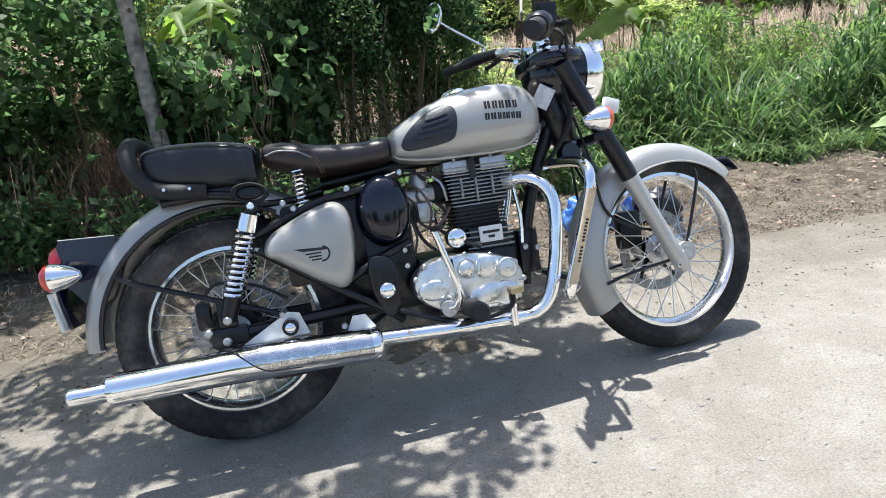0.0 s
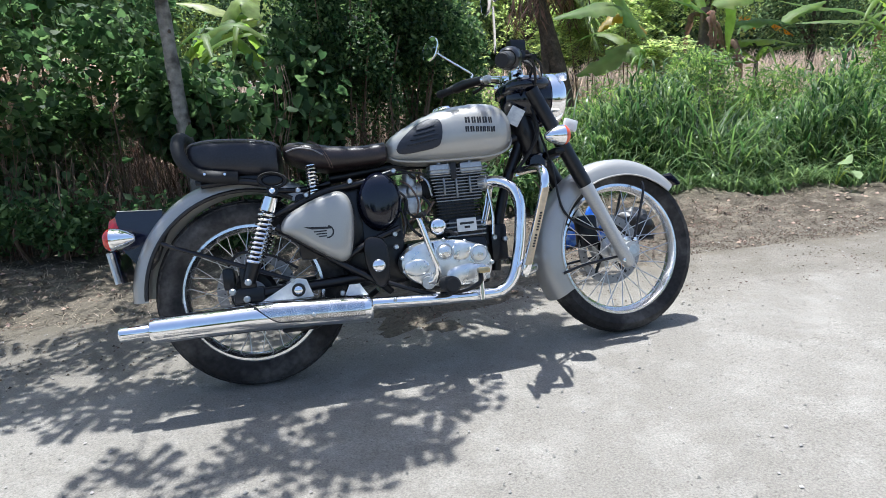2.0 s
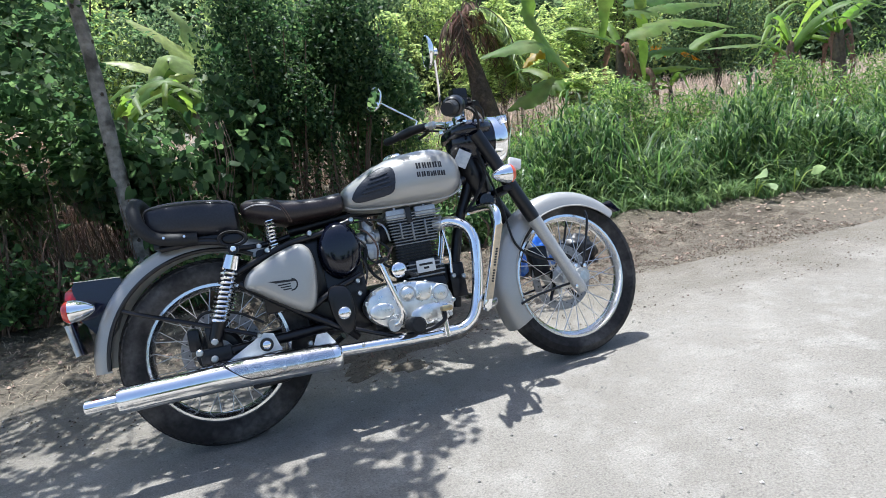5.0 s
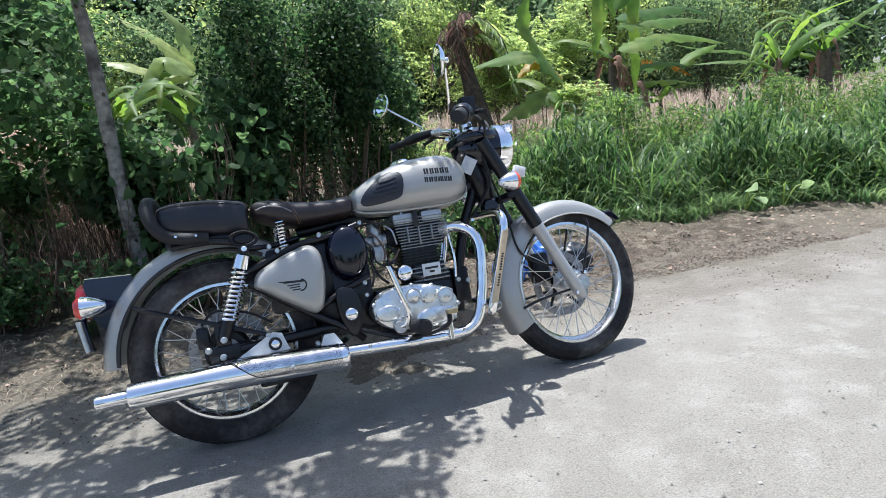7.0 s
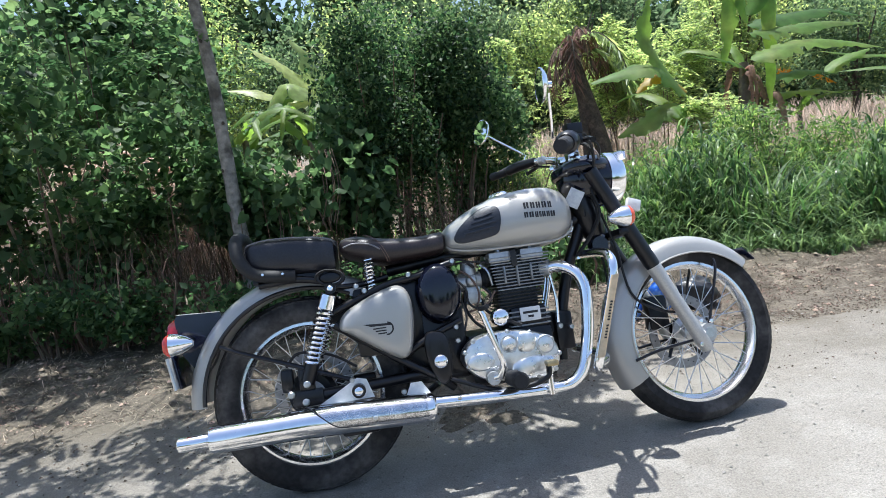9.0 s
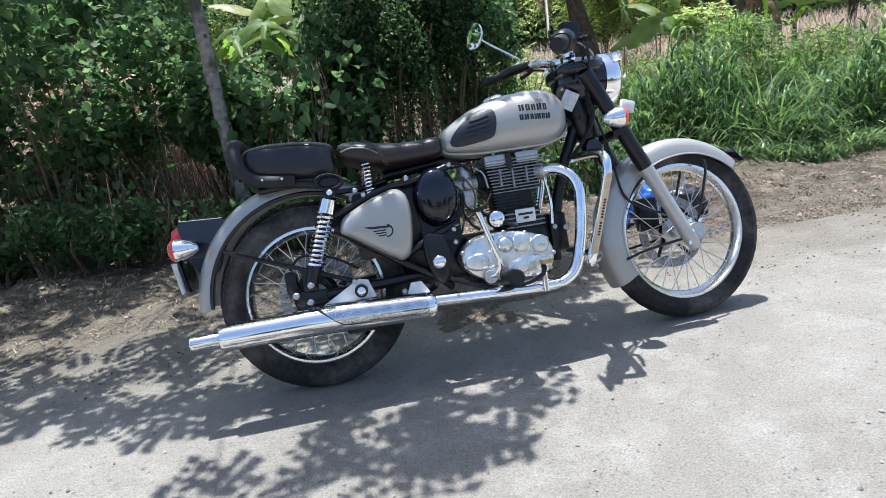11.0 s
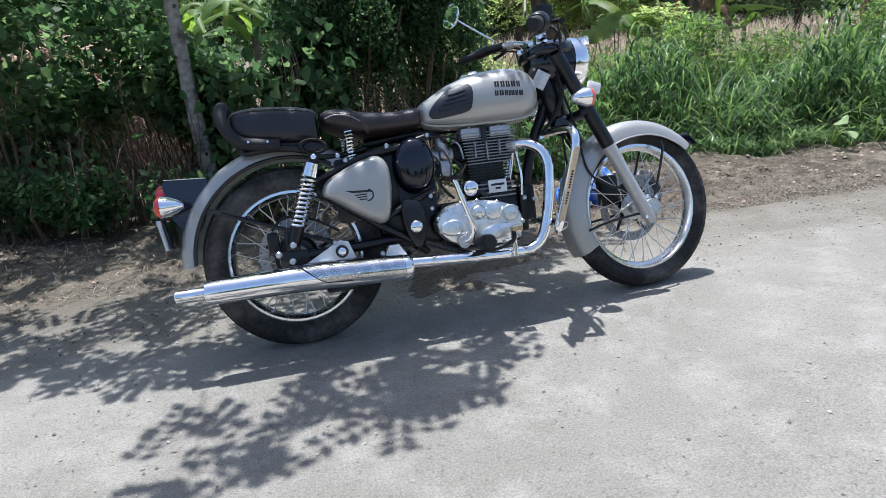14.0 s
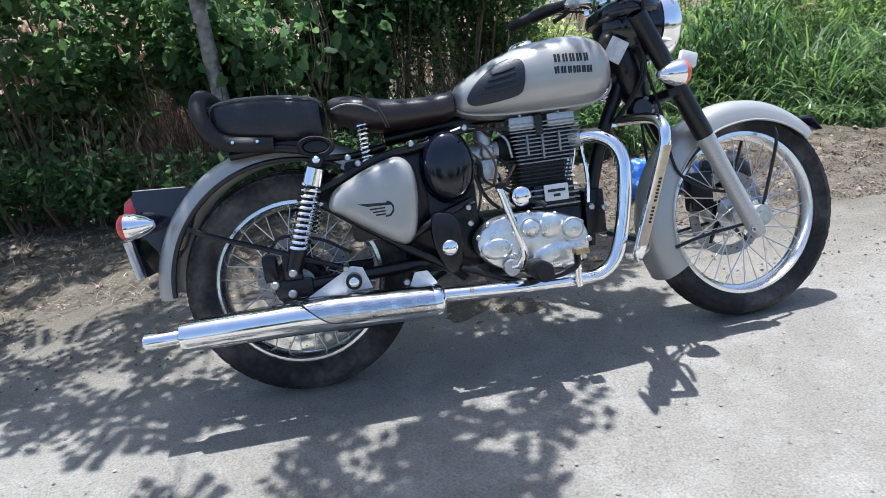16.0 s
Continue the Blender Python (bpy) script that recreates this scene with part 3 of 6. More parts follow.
for s in (-1, 1):
    slider = rod([fork_at(.262, s * .095), fork_at(.30, s * .095), fork_at(.345, s * .095), fork_at(.46, s * .095), fork_at(.572, s * .095), fork_at(.582, s * .095)], [.020, .028, .0255, .0245, .027, .027], 18)
    leg = part("fork_slider", slider, M["fork_paint"], bike, "silver cast fork slider", ST)
    part("fork_cover", rod([fork_at(.582, s * .095), fork_at(.60, s * .095), fork_at(.86, s * .095), fork_at(.95, s * .095)], [.0265, .028, .0265, .0265], 18), M["black"], bike, "black upper fork shroud", ST)
    axb = disc((1.39, s * .105, .322), .020, -.014 if s < 0 else 0, .014 if s > 0 else 0, 6)
    part("axle_nut", axb, M["steel"], leg, "", ST)
    part("axle_lug", disc((1.388, s * .098, .322), .032, -.016, .014, 20), M["fork_paint"], leg, "", ST)
    bolts(leg, [(1.38 + dx, s * .118, .315 + dz) for dx, dz in ((-.035, -.03), (.02, .045), (-.02, .05))], .0075, .006 * s, "chrome", ST)
part("lower_yoke", box(1.11, 1.182, -.118, .118, .706, .730, .008), M["black"], bike, "black lower fork yoke", ST)
caliper = part("brake_caliper", box(1.262, 1.345, .045, .095, .345, .475, .016), M["black"], bike, "black brake caliper", ST)
part("brake_hose", rod([(1.32, .08, .45), (1.24, .10, .52), (1.17, .10, .62), (1.10, .10, .80)], .005, 8, 5), M["rubber"], caliper, "", ST)
for s in (-1, 1):
    part("cable", rod([(1.33, s * .07, .40), (1.22, s * .075, .43), (1.14, s * .07, .50), (1.12, s * .06, .66), (1.09, s * .05, .80)], .0045, 6, 5), M["rubber"], bike, "", ST)
nac = revolve([(.0001, -.16), (.040, -.158), (.070, -.135), (.088, -.10), (.094, -.05), (.094, 0.0)], (0, 0, 0), 36)
NAC = ST @ Matrix.Translation((1.135, 0, .932)) @ Matrix.Rotation(radians(4), 4, "Y") @ TO_X
lamp = part("headlamp_shell", nac, M["gloss"], bike, "glossy black headlamp nacelle with chrome rim and peak", NAC)
part("headlamp_rim", revolve([(.094, -.002), (.100, 0), (.101, .030), (.098, .052), (.090, .062), (.086, .058)], (0, 0, 0), 40), M["chrome"], lamp, "wide chrome headlamp rim", NAC)
part("headlamp_lens", revolve([(.088, .054), (.070, .066), (.040, .075), (.0001, .078)], (0, 0, 0), 32), M["clear"], lamp, "clear domed glass", NAC)
peak = bmesh.new()
grid = []
for i in range(9):
    a = radians(90 - 62 + 124 * i / 8)
    row = []
    for d, rr in ((.038, .103), (.06, .104), (.085, .108), (.105, .112)):
        dd = d - .045 * abs(i - 4) / 4 * (d - .03) / .075
        row.append(peak.verts.new((rr * math.cos(a), dd, rr * math.sin(a))))
    grid.append(row)
for a, b in zip(grid, grid[1:]):
    for j in range(3):
        peak.faces.new((a[j], a[j + 1], b[j + 1], b[j]))
bmesh.ops.solidify(peak, geom=peak.faces[:], thickness=.003)
part("headlamp_peak", peak, M["chrome"], lamp, "chrome peak", NAC)
top = loft([squircle(x, w, a, b, 3, 28) for x, w, a, b in ((.965, .04, .955, .985), (.98, .085, .945, .998), (1.01, .112, .94, 1.006), (1.07, .115, .94, 1.008), (1.12, .098, .94, 1.010), (1.135, .08, .95, 1.005))])
casq = part("instrument_casing", top, M["gloss"], bike, "black instrument casing over the fork", ST)
part("speedometer", revolve([(.0001, .006), (.040, .006), (.046, .004), (.048, 0), (.048, -.01)], (0, 0, 0), 28), M["chrome"], casq, "chrome-ringed speedometer", ST @ Matrix.Translation((1.03, 0, 1.018)) @ Matrix.Rotation(radians(90), 4, "X"))
for s in (-1, 1):
    part("fork_cap", disc((0, 0, 0), .018, 0, .018, 6), M["chrome"], casq, "", ST @ Matrix.Translation((1.005, s * .095, 1.008)) @ Matrix.Rotation(radians(90), 4, "X"))

# handlebar, controls and mirrors
STF = ST
ST = STF @ Matrix.Translation((1.0, 0, 1.03)) @ Matrix.Rotation(radians(4.5), 4, "X") @ Matrix.Translation((-1.0, 0, -1.03))
bar = rod([(.842, -.355, 1.009), (.865, -.32, 1.018), (.905, -.265, 1.035), (.955, -.19, 1.055), (1.005, -.11, 1.045), (1.02, -.05, 1.022), (1.02, .05, 1.022),
           (1.005, .11, 1.045), (.955, .19, 1.055), (.905, .265, 1.048), (.865, .32, 1.040), (.842, .355, 1.035)], .0112, 12, 5)
handlebar = part("handlebar", bar, M["chrome"], bike, "chrome handlebar turned slightly to the left", ST)
for s in (-1, 1):
    up = .022 if s > 0 else 0
    part("grip", rod([(.836, s * .362, 1.006 + up * 1.3), (.840, s * .357, 1.007 + up * 1.3), (.865, s * .322, 1.018 + up), (.893, s * .283, 1.029 + up * .8)], [.014, .017, .0155, .018] if s > 0 else [.021, .026, .024, .026], 14), M["rubber"], handlebar, "ribbed black rubber grip", ST)
    part("switch_block", rod([(.885, s * .293, 1.026 + up * .8), (.892, s * .283, 1.029 + up * .7), (.922, s * .242, 1.042 + up * .5), (.936 if s < 0 else .966, s * (.22 if s < 0 else .175), 1.048 if s < 0 else 1.055)], [.016, .021, .021, .016] if s > 0 else [.030, .038, .038, .026], 14), M["black"], handlebar, "black switch housing", ST)
    part("lever_perch", box(-.02, .02, -.018, .018, -.016, .016, .006), M["chrome"] if s > 0 else M["black"], handlebar, "", ST @ Matrix.Translation((.955, s * .222, 1.052)))
    part("hand_lever", rod([(.975, s * .190, 1.050), (1.004, s * .225, 1.049), (.996, s * .265, 1.039), (.980, s * .298, 1.030), (.976, s * .304, 1.029)], [.010, .009, .008, .007, .010], 8), M["black"], handlebar, "black brake and clutch lever", ST)
part("brake_reservoir", box(-.028, .028, -.022, .022, -.018, .022, .006), M["black"], handlebar, "black brake fluid reservoir", ST @ Matrix.Translation((.958, -.205, 1.085)))
for s, a, b, c, nrm in ((1, (.945, .235, 1.060), (.968, .29, 1.105), (.858, .385, 1.215), (-1.0, -.35, .24)), (-1, (.852, -.272, 1.050), (.848, -.290, 1.10), (.838, -.320, 1.185), (-1.0, .15, .02))):
    mp = Vector(c) + Vector((-.028, .012 * s, .022))
    stem = part("mirror_stem", rod([a, Vector(a).lerp(Vector(b), .6), b, Vector(b).lerp(Vector(c), .5), c], .0045, 8, 3), M["chrome"], handlebar, "", ST)
    rm = Vector(nrm).normalized().to_track_quat("Y", "Z").to_matrix().to_4x4()
    shell = revolve([(.0001, -.022), (.024, -.020), (.045, -.012), (.055, -.002), (.057, .004), (.053, .006)], (0, 0, 0), 28)
    sh = part("mirror_shell", shell, M["chrome"], handlebar, "round chrome rear-view mirror", ST @ Matrix.Translation(mp) @ rm)
    part("mirror_glass", revolve([(.0001, .0045), (.053, .0045), (.054, .003)], (0, 0, 0), 28), M["mirror"], sh, "", ST @ Matrix.Translation(mp) @ rm)
    part("ball_joint", disc((0, 0, 0), .012, -.034, -.018, 12), M["chrome"], sh, "", ST @ Matrix.Translation(mp) @ rm)
for i, (y0, z0, y1, z1) in enumerate(((-.20, 1.05, -.06, .80), (-.23, 1.04, -.03, .78), (.20, 1.05, .06, .80), (.23, 1.04, .04, .78), (-.18, 1.06, .08, .82))):
    part("cable", rod([(.95, y0, z0), (1.0 + .01 * i, y0 * .8, 1.09 - .015 * i), (1.06, (y0 + y1) / 2, .99), (1.045, y1, .88), (1.03, y1, z1)], .0045, 6, 5), M["rubber"], handlebar, "", ST)
for s in (-1, 1):
    clamp = part("bar_clamp", box(.995, 1.045, s * .045 - .016, s * .045 + .016, 1.000, 1.040, .008), M["chrome"], handlebar, "chrome handlebar clamp", ST)
    bolts(clamp, ((1.005, s * .062, 1.03), (1.035, s * .062, 1.03)), .006, .006 * s, "steel", ST)
    part("cable_band", rod([(.972, s * .15, 1.050), (.985, s * .13, 1.050)], .016, 12), M["alloy"], handlebar, "", ST)
for i, (x0, y0, x1, y1) in enumerate(((.93, -.235, 1.10, -.07), (.95, -.215, 1.12, -.05), (.94, .22, 1.11, .06))):
    part("cable", rod([(x0, y0, 1.045), (1.02, y0 * .75, 1.065 - .02 * i), (1.075, (y0 + y1) / 2, 1.03 - .02 * i), (x1, y1, .97)], .0042, 6, 5), M["steel"] if i == 1 else M["rubber"], handlebar, "", ST)


ST = STF


def indicator(name, centre, stem_from, forward, m, lens):
    """A chrome bullet indicator on a stalk."""
    t = m @ Matrix.Translation(centre) @ (TO_X if forward > 0 else TO_X.inverted())
    body = part(name, revolve([(.0001, -.058), (.010, -.056), (.023, -.038), (.033, -.014), (.037, .006), (.037, .012)], (0, 0, 0), 24), M["chrome"], bike, "chrome bullet indicator with an amber lens", t)
    part("lens", revolve([(.0365, .011), (.036, .020), (.027, .031), (.0001, .036)], (0, 0, 0), 24), M[lens], body, "amber lens", t)
    part("stalk", rod([stem_from, centre], .008, 8), M["black"], body, "", m)


for s in (-1, 1):
    indicator("front_indicator", (1.104, s * .175, .762), (1.11, s * .10, .775), 1, ST, "amber")
    indicator("rear_indicator", (-.395, s * .125, .556), (-.36, s * .05, .565), -1, I4, "red_amber")

pilot = part("pilot_lamp", box(-.026, .026, -.010, .010, -.021, .021, .006), M["white"], bike, "small white pilot lamp by the fork", ST @ Matrix.Translation((1.178, -.125, .806)) @ Matrix.Rotation(radians(18), 4, "Y"))
part("pilot_stalk", rod([(1.15, -.10, .80), (1.18, -.12, .81)], .006, 8), M["black"], pilot, "", ST)

# tail
TAIL = [(-.412, .632), (-.402, .648), (-.265, .640), (-.262, .60), (-.318, .47), (-.345, .44), (-.400, .52)]
tail = part("tail_housing", loft([[(x, y, z) for x, z in TAIL] for y in (-.052, .052)]), M["navy"], bike, "dark glossy tail lamp housing")
part("bright_trim", rod([(-.405, -.053, .649), (-.265, -.053, .642)], .0014, 6), M["steel"], tail, "thin bright trim")
part("tail_lamp", revolve([(.056, 0), (.056, .018), (.048, .034), (.025, .044), (.0001, .047)], (0, 0, 0), 28), M["red"], tail, "red tail lamp lens", Matrix.Translation((-.405, 0, .582)) @ TO_X.inverted())
nplate = part("number_plate", box(-.0015, .0015, -.088, .088, -.052, .052, .001), M["white"], tail, "white rear plate with a steel edge", Matrix.Translation((-.428, 0, .462)) @ Matrix.Rotation(radians(-9), 4, "Y"))
part("plate_edge", rod([(-.437, -.089, .514), (-.420, -.089, .410)], .005, 6), M["steel"], nplate)
part("plate_holder", box(-.004, .004, -.060, .088, -.056, .056, .002), M["navy"], nplate, "", Matrix.Translation((-.420, 0, .464)) @ Matrix.Rotation(radians(-9), 4, "Y"))
for r_ in range(2):
    for i in range(5):
        part("plate_bar", box(-.001, .001, -.010, .010, -.017, .017, 0), M["ink"], nplate, "", Matrix.Translation((-.4345 + .007 * r_, -.060 + .030 * i, .486 - .046 * r_)) @ Matrix.Rotation(radians(-9), 4, "Y"))

# frame
frame_bm = bmesh.new()
for pts, r in (([(1.055, 0, .86), (1.02, 0, .76), (.955, 0, .62), (.905, 0, .45), (.885, 0, .30)], .020),
               ([(1.03, 0, .80), (.80, 0, .735), (.55, 0, .725), (.30, 0, .70)], .020)):
    tube(frame_bm, spline(pts, 4), r, 12)
for s in (-1, 1):
    for pts, r in (([(.53, s * .09, .700), (.40, s * .10, .668), (.30, s * .110, .655), (.20, s * .112, .622), (.105, s * .114, .585)], .012),
                   ([(.10, s * .105, .69), (.0, s * .11, .71), (-.12, s * .10, .705)], .012), ([(.30, s * .07, .68), (.20, s * .07, .665), (.10, s * .09, .67)], .010),
                   ([(.105, s * .12, .545), (.20, s * .122, .475), (.31, s * .122, .395), (.42, s * .12, .325), (.47, s * .10, .28)], .013),
                   ([(.30, s * .118, .40), (.40, s * .118, .455), (.52, s * .11, .50)], .011)):
        tube(frame_bm, spline(pts, 4), r, 10)
    tube(frame_bm, spline([(.45, s * .095, .345), (.25, s * .105, .335), (.03, s * .115, .327), (-.05, s * .115, .325)], 4), .0185, 10)
frame_part = part("frame", frame_bm, M["black"], bike, "black tubular steel frame and swingarm")
part("steering_head", rod([(1.085, 0, .70), (1.07, 0, .76), (1.035, 0, .87), (1.01, 0, .94)], [.030, .048, .050, .036], 16), M["black"], bike, "black steering head with wiring")
part("horn", rod([(1.075, -.045, .690), (1.075, -.03, .690), (1.085, .03, .690)], [.030, .042, .030], 20), M["gloss"], bike, "black horn under the steering head")
for y_ in (-.07, -.05, .04, .06):
    part("cable", rod([(1.06, y_, .90), (1.075, y_ * 1.2, .80), (1.035, y_ * .9, .72), (.985, y_ * .5, .66)], .005, 6, 5), M["rubber"], bike)
part("engine_plate", box(.862, .925, -.058, .058, .34, .475, .01), M["black"], bike, "black front engine plate")
part("battery_box", box(.17, .40, -.085, .085, .42, .655, .02), M["black"], bike, "black box behind the side panels")
part("inner_guard", box(.33, .54, -.075, .085, .30, .56, .02), M["black"], bike, "black inner cover by the gearbox")
for s in (-1, 1):
    adj = part("chain_adjuster", box(-.055, .045, s * .125 - .016, s * .125 + .016, .300, .352, .008), M["black"], bike, "black axle end with bright bolts")
    bolts(adj, ((-.012, s * .142, .316), (-.002, s * .145, .372), (-.055, s * .142, .345)), .012, s * .012)
    arm = part("shock_mount", box(-.03, .02, s * .12 - .012, s * .12 + .012, .34, .43, .01), M["black"], adj)
part("rear_stay", rod([(-.266, -.094, .527), (-.20, -.128, .500), (-.06, -.136, .445), (.134, -.132, .364)], .0075, 8, 4), M["black"], rear_guard, "black steel stay")
caliper_r = part("rear_caliper", box(-.092, -.050, -.10, -.06, .345, .425, .016), M["black"], bike, "black brake unit by the rear axle")
part("rear_hose", rod([(-.07, -.08, .43), (-.02, -.10, .47), (.08, -.11, .45), (.16, -.11, .40)], .005, 6, 5), M["rubber"], caliper_r)

for s in (-1, 1):
    top_v, bot_v = Vector((.108, s * .135, .665)), Vector((-.002, s * .132, .372))
    w = bot_v - top_v
    shock = part("rear_shock", rod([top_v + w * .02, top_v + w * .98], .012, 12), M["black"], bike, "rear shock absorber with a chrome spring and cap")
    part("cap", rod([top_v + w * .06, top_v + w * .07, top_v + w * .22, top_v + w * .23], [.020, .026, .026, .022], 20), M["chrome"], shock, "chrome spring cap")
    x_ = w.normalized().orthogonal().normalized()
    y_ = w.normalized().cross(x_)
    turns = 11
    coil = [top_v + w * (.22 + .56 * a / (2 * math.pi * turns)) + .0265 * (math.cos(a) * x_ + math.sin(a) * y_) for a in np.linspace(0, 2 * math.pi * turns, turns * 14)]
    part("spring", rod(coil, .0048, 6), M["chrome"], shock, "chrome coil spring")
    part("lower_body", rod([top_v + w * .77, top_v + w * .78, top_v + w], [.02, .025, .022], 16), M["black"], shock)
    part("eye", disc(top_v, .018, -.02, .02, 16), M["black"], shock)
    part("bolt", bolt(bmesh.new(), top_v.x, top_v.y + s * .02, top_v.z, .010, s * .01), M["chrome"], shock)
rubber_hoop = revolve([(.036, -.006), (.045, -.012), (.050, 0), (.045, .012), (.036, .006)], (0, 0, 0), 28, closed_profile=True)
hoop = part("helmet_hook_cover", rubber_hoop, M["rubber"], bike, "black rubber oval by the shock top", Matrix.Translation((.112, -.150, .700)) @ Matrix.Rotation(radians(8), 4, "Y") @ Matrix.Diagonal((1.0, 1, .56, 1)))
part("hook_pad", pillow([(.112 + .036 * math.cos(a), .700 + .018 * math.sin(a)) for a in (2 * math.pi * i / 12 for i in range(12))], -.140, -.012), M["black"], hoop)

# side panels and air filter
COVER = [(.121, .545), (.142, .578), (.205, .612), (.275, .638), (.325, .645), (.356, .618), (.366, .560), (.360, .490), (.344, .425), (.316, .404), (.286, .415), (.225, .455), (.150, .508), (.124, .524)]
for s in (-1, 1):
    cover = part("side_panel", pillow(COVER, s * .105, s * .072, ((0, 1.0), (.30, 1.0), (.52, .985), (.72, .95), (.86, .89), (.95, .79), (.99, .62), (1.0, .4), (1.0, .15))), M["paint"], bike, "silver-grey side panel with a dark winged mark")
    part("panel_gasket", pillow([(.245 + (x - .245) * 1.06, .535 + (z - .535) * 1.06) for x, z in COVER], s * .100, s * .012), M["ink"], cover)
    knob = part("knob", disc((.322, 0, .604), .0165, s * .150 if s > 0 else -.166, s * .166 if s > 0 else -.150, 6), M["paint"], cover, "chrome locking screw")
    yb = s * .1752
    part("mark_wing", loft([[(x, y, z) for x, z in ((.196, .534), (.285, .528), (.289, .521), (.222, .524))] for y in (yb, yb + s * .003)]), M["ink"], cover)
    for i, w in enumerate((.060, .052, .044)):
        part("mark_bar", box(.282 - w * .9, .282 - .012, min(yb, yb + s * .003), max(yb, yb + s * .003), .5135 - .0085 * i, .5175 - .0085 * i, 0), M["ink"], cover)
    part("mark_ring", revolve([(.017, 0), (.022, 0), (.022, .003), (.017, .003)], (.272, min(yb, yb + s * .003), .512), 18, -100, 80, closed_profile=True), M["ink"], cover)
part("panel_lock", dome((.322, 0, .604), .009, -.160, -.170, 20, .4), M["chrome"], bike, "small chrome lock screw of the side panel")
CAN = [(.462 + .077 * math.cos(a), .600 + .102 * math.sin(a)) for a in (2 * math.pi * i / 14 for i in range(14))]
for s in (-1, 1):
    can = part("air_filter_cover", pillow(CAN, s * .045, s * .095, ((0, 1.0), (.35, 1.0), (.40, 1.03), (.45, 1.0), (.72, .95), (.9, .80), (.98, .5), (1.0, .2))), M["gloss"], bike, "glossy black oval air filter cover")
part("rider_plate_bracket", pillow([(.395, .470), (.455, .468), (.472, .40), (.462, .320), (.425, .305), (.392, .38)], -.125, -.022), M["black"], bike, "black footrest bracket")
part("bracket_cap", dome((.432, 0, .378), .0235, -.147, -.163, 28, .6), M["chrome"], bike, "round chrome cap with a cast mark")
part("cap_mark", box(.424, .440, -.1645, -.1610, .3765, .3795, 0), M["alloy"], bike)

# engine
crank = part("crankcase", box(.535, .84, -.105, .12, .262, .445, .03), M["black"], bike, "dark cast crankcase")
CASE = [(.503, .372), (.517, .405), (.550, .430), (.605, .444), (.70, .442), (.785, .418), (.826, .385), (.836, .345), (.826, .305), (.792, .276), (.70, .276), (.61, .284), (.555, .302), (.517, .335)]
case = part("engine_cover", pillow(CASE, -.10, -.055, ((0, 1), (.5, 1.0), (.8, .985), (.95, .95), (1.0, .88)), 4), M["case"], bike, "polished alloy engine side cover")
oval = [(.562 + .046 * math.cos(a), .356 + .030 * math.sin(a)) for a in (2 * math.pi * i / 12 for i in range(12))]
part("raised_oval", pillow(oval, -.150, -.022), M["case"], case)
part("round_boss", dome((.664, 0, .400), .025, -.150, -.168, 28, .5), M["case"], case)
part("boss_ring", revolve([(.025, 0), (.030, 0), (.030, -.006), (.025, -.006)], (.664, -.154, .400), 24, closed_profile=True), M["alloy"], case)
part("round_cover", dome((.787, 0, .382), .032, -.150, -.162, 28, .5), M["case"], case)
part("ring", revolve([(.026, 0), (.030, 0), (.030, -.004), (.026, -.004)], (.787, -.157, .382), 24, closed_profile=True), M["alloy"], case)
part("lower_bulge", pillow([(.66, .292), (.70, .285), (.785, .288), (.818, .318), (.800, .345), (.73, .352), (.67, .335)], -.148, -.016, ((0, 1.0), (.4, .96), (.8, .85), (1.0, .6))), M["case"], case)
part("upper_bulge", pillow([(.69, .372), (.74, .362), (.762, .40), (.75, .428), (.70, .432)], -.148, -.014, ((0, 1.0), (.4, .95), (.8, .82), (1.0, .55))), M["case"], case)
bolts(case, [(x, -.146, z) for x, z in ((.515, .392), (.546, .425), (.604, .439), (.665, .441), (.74, .428), (.812, .396), (.832, .345), (.812, .296), (.75, .280), (.66, .282), (.58, .297), (.520, .345))], .0085, -.010)
part("case_gap", loft([[(x, y, z) for x, z in ((.622, .436), (.627, .436), (.634, .350), (.629, .350))] for y in (-.154, -.1565)]), M["ink"], case)
cyl = part("cylinder_core", box(.672, .815, -.065, .065, .44, .70, .02), M["black"], bike, "black finned cylinder barrel")
for i in range(6):
    z = .508 + .0112 * i
    part("barrel_fin", box(.664, .826, -.082, .082, z, z + .0048, .0018), M["black"], cyl)
head = part("cylinder_head", box(.672, .845, -.07, .07, .575, .70, .012), M["black"], bike, "finned alloy cylinder head")
for i in range(11):
    z, g = .576 + .0112 * i, .0027 * i
    part("head_fin", box(.668 - g * .75, .832 + g * 1.25, -.086 - .0008 * i, .092, z, z + .0042, .0016), M["fin"], head)
for x, z0, z1 in ((.700, .60, .66), (.745, .585, .70), (.795, .60, .66)):
    part("fin_bridge", box(x - .0035, x + .0035, -.0945, -.080, z0, z1, .003), M["fin"], head)
for x, w in ((.692, .040), (.806, .042)):
    part("rocker_cover", box(x - w, x + w, -.088, -.005, .672, .712, .010), M["alloy"], head, "cast alloy rocker cover")
    part("rocker_cover", box(x - w, x + w, .005, .088, .672, .712, .010), M["alloy"], head, "cast alloy rocker cover")
    part("stud", disc((0, 0, 0), .008, 0, .014, 6), M["steel"], head, "", Matrix.Translation((x, -.062, .710)) @ Matrix.Rotation(radians(90), 4, "X"))
part("cooling_slot", box(.728, .748, -.0975, -.08, .655, .712, .002), M["ink"], head)
base = part("cylinder_base", box(.700, .826, -.094, .09, .436, .512, .012), M["black"], bike, "dark cast cylinder base")
for i in range(4):
    part("base_fin", box(.692, .836, -.100, .095, .446 + .016 * i, .4515 + .016 * i, .002), M["fin"], base)
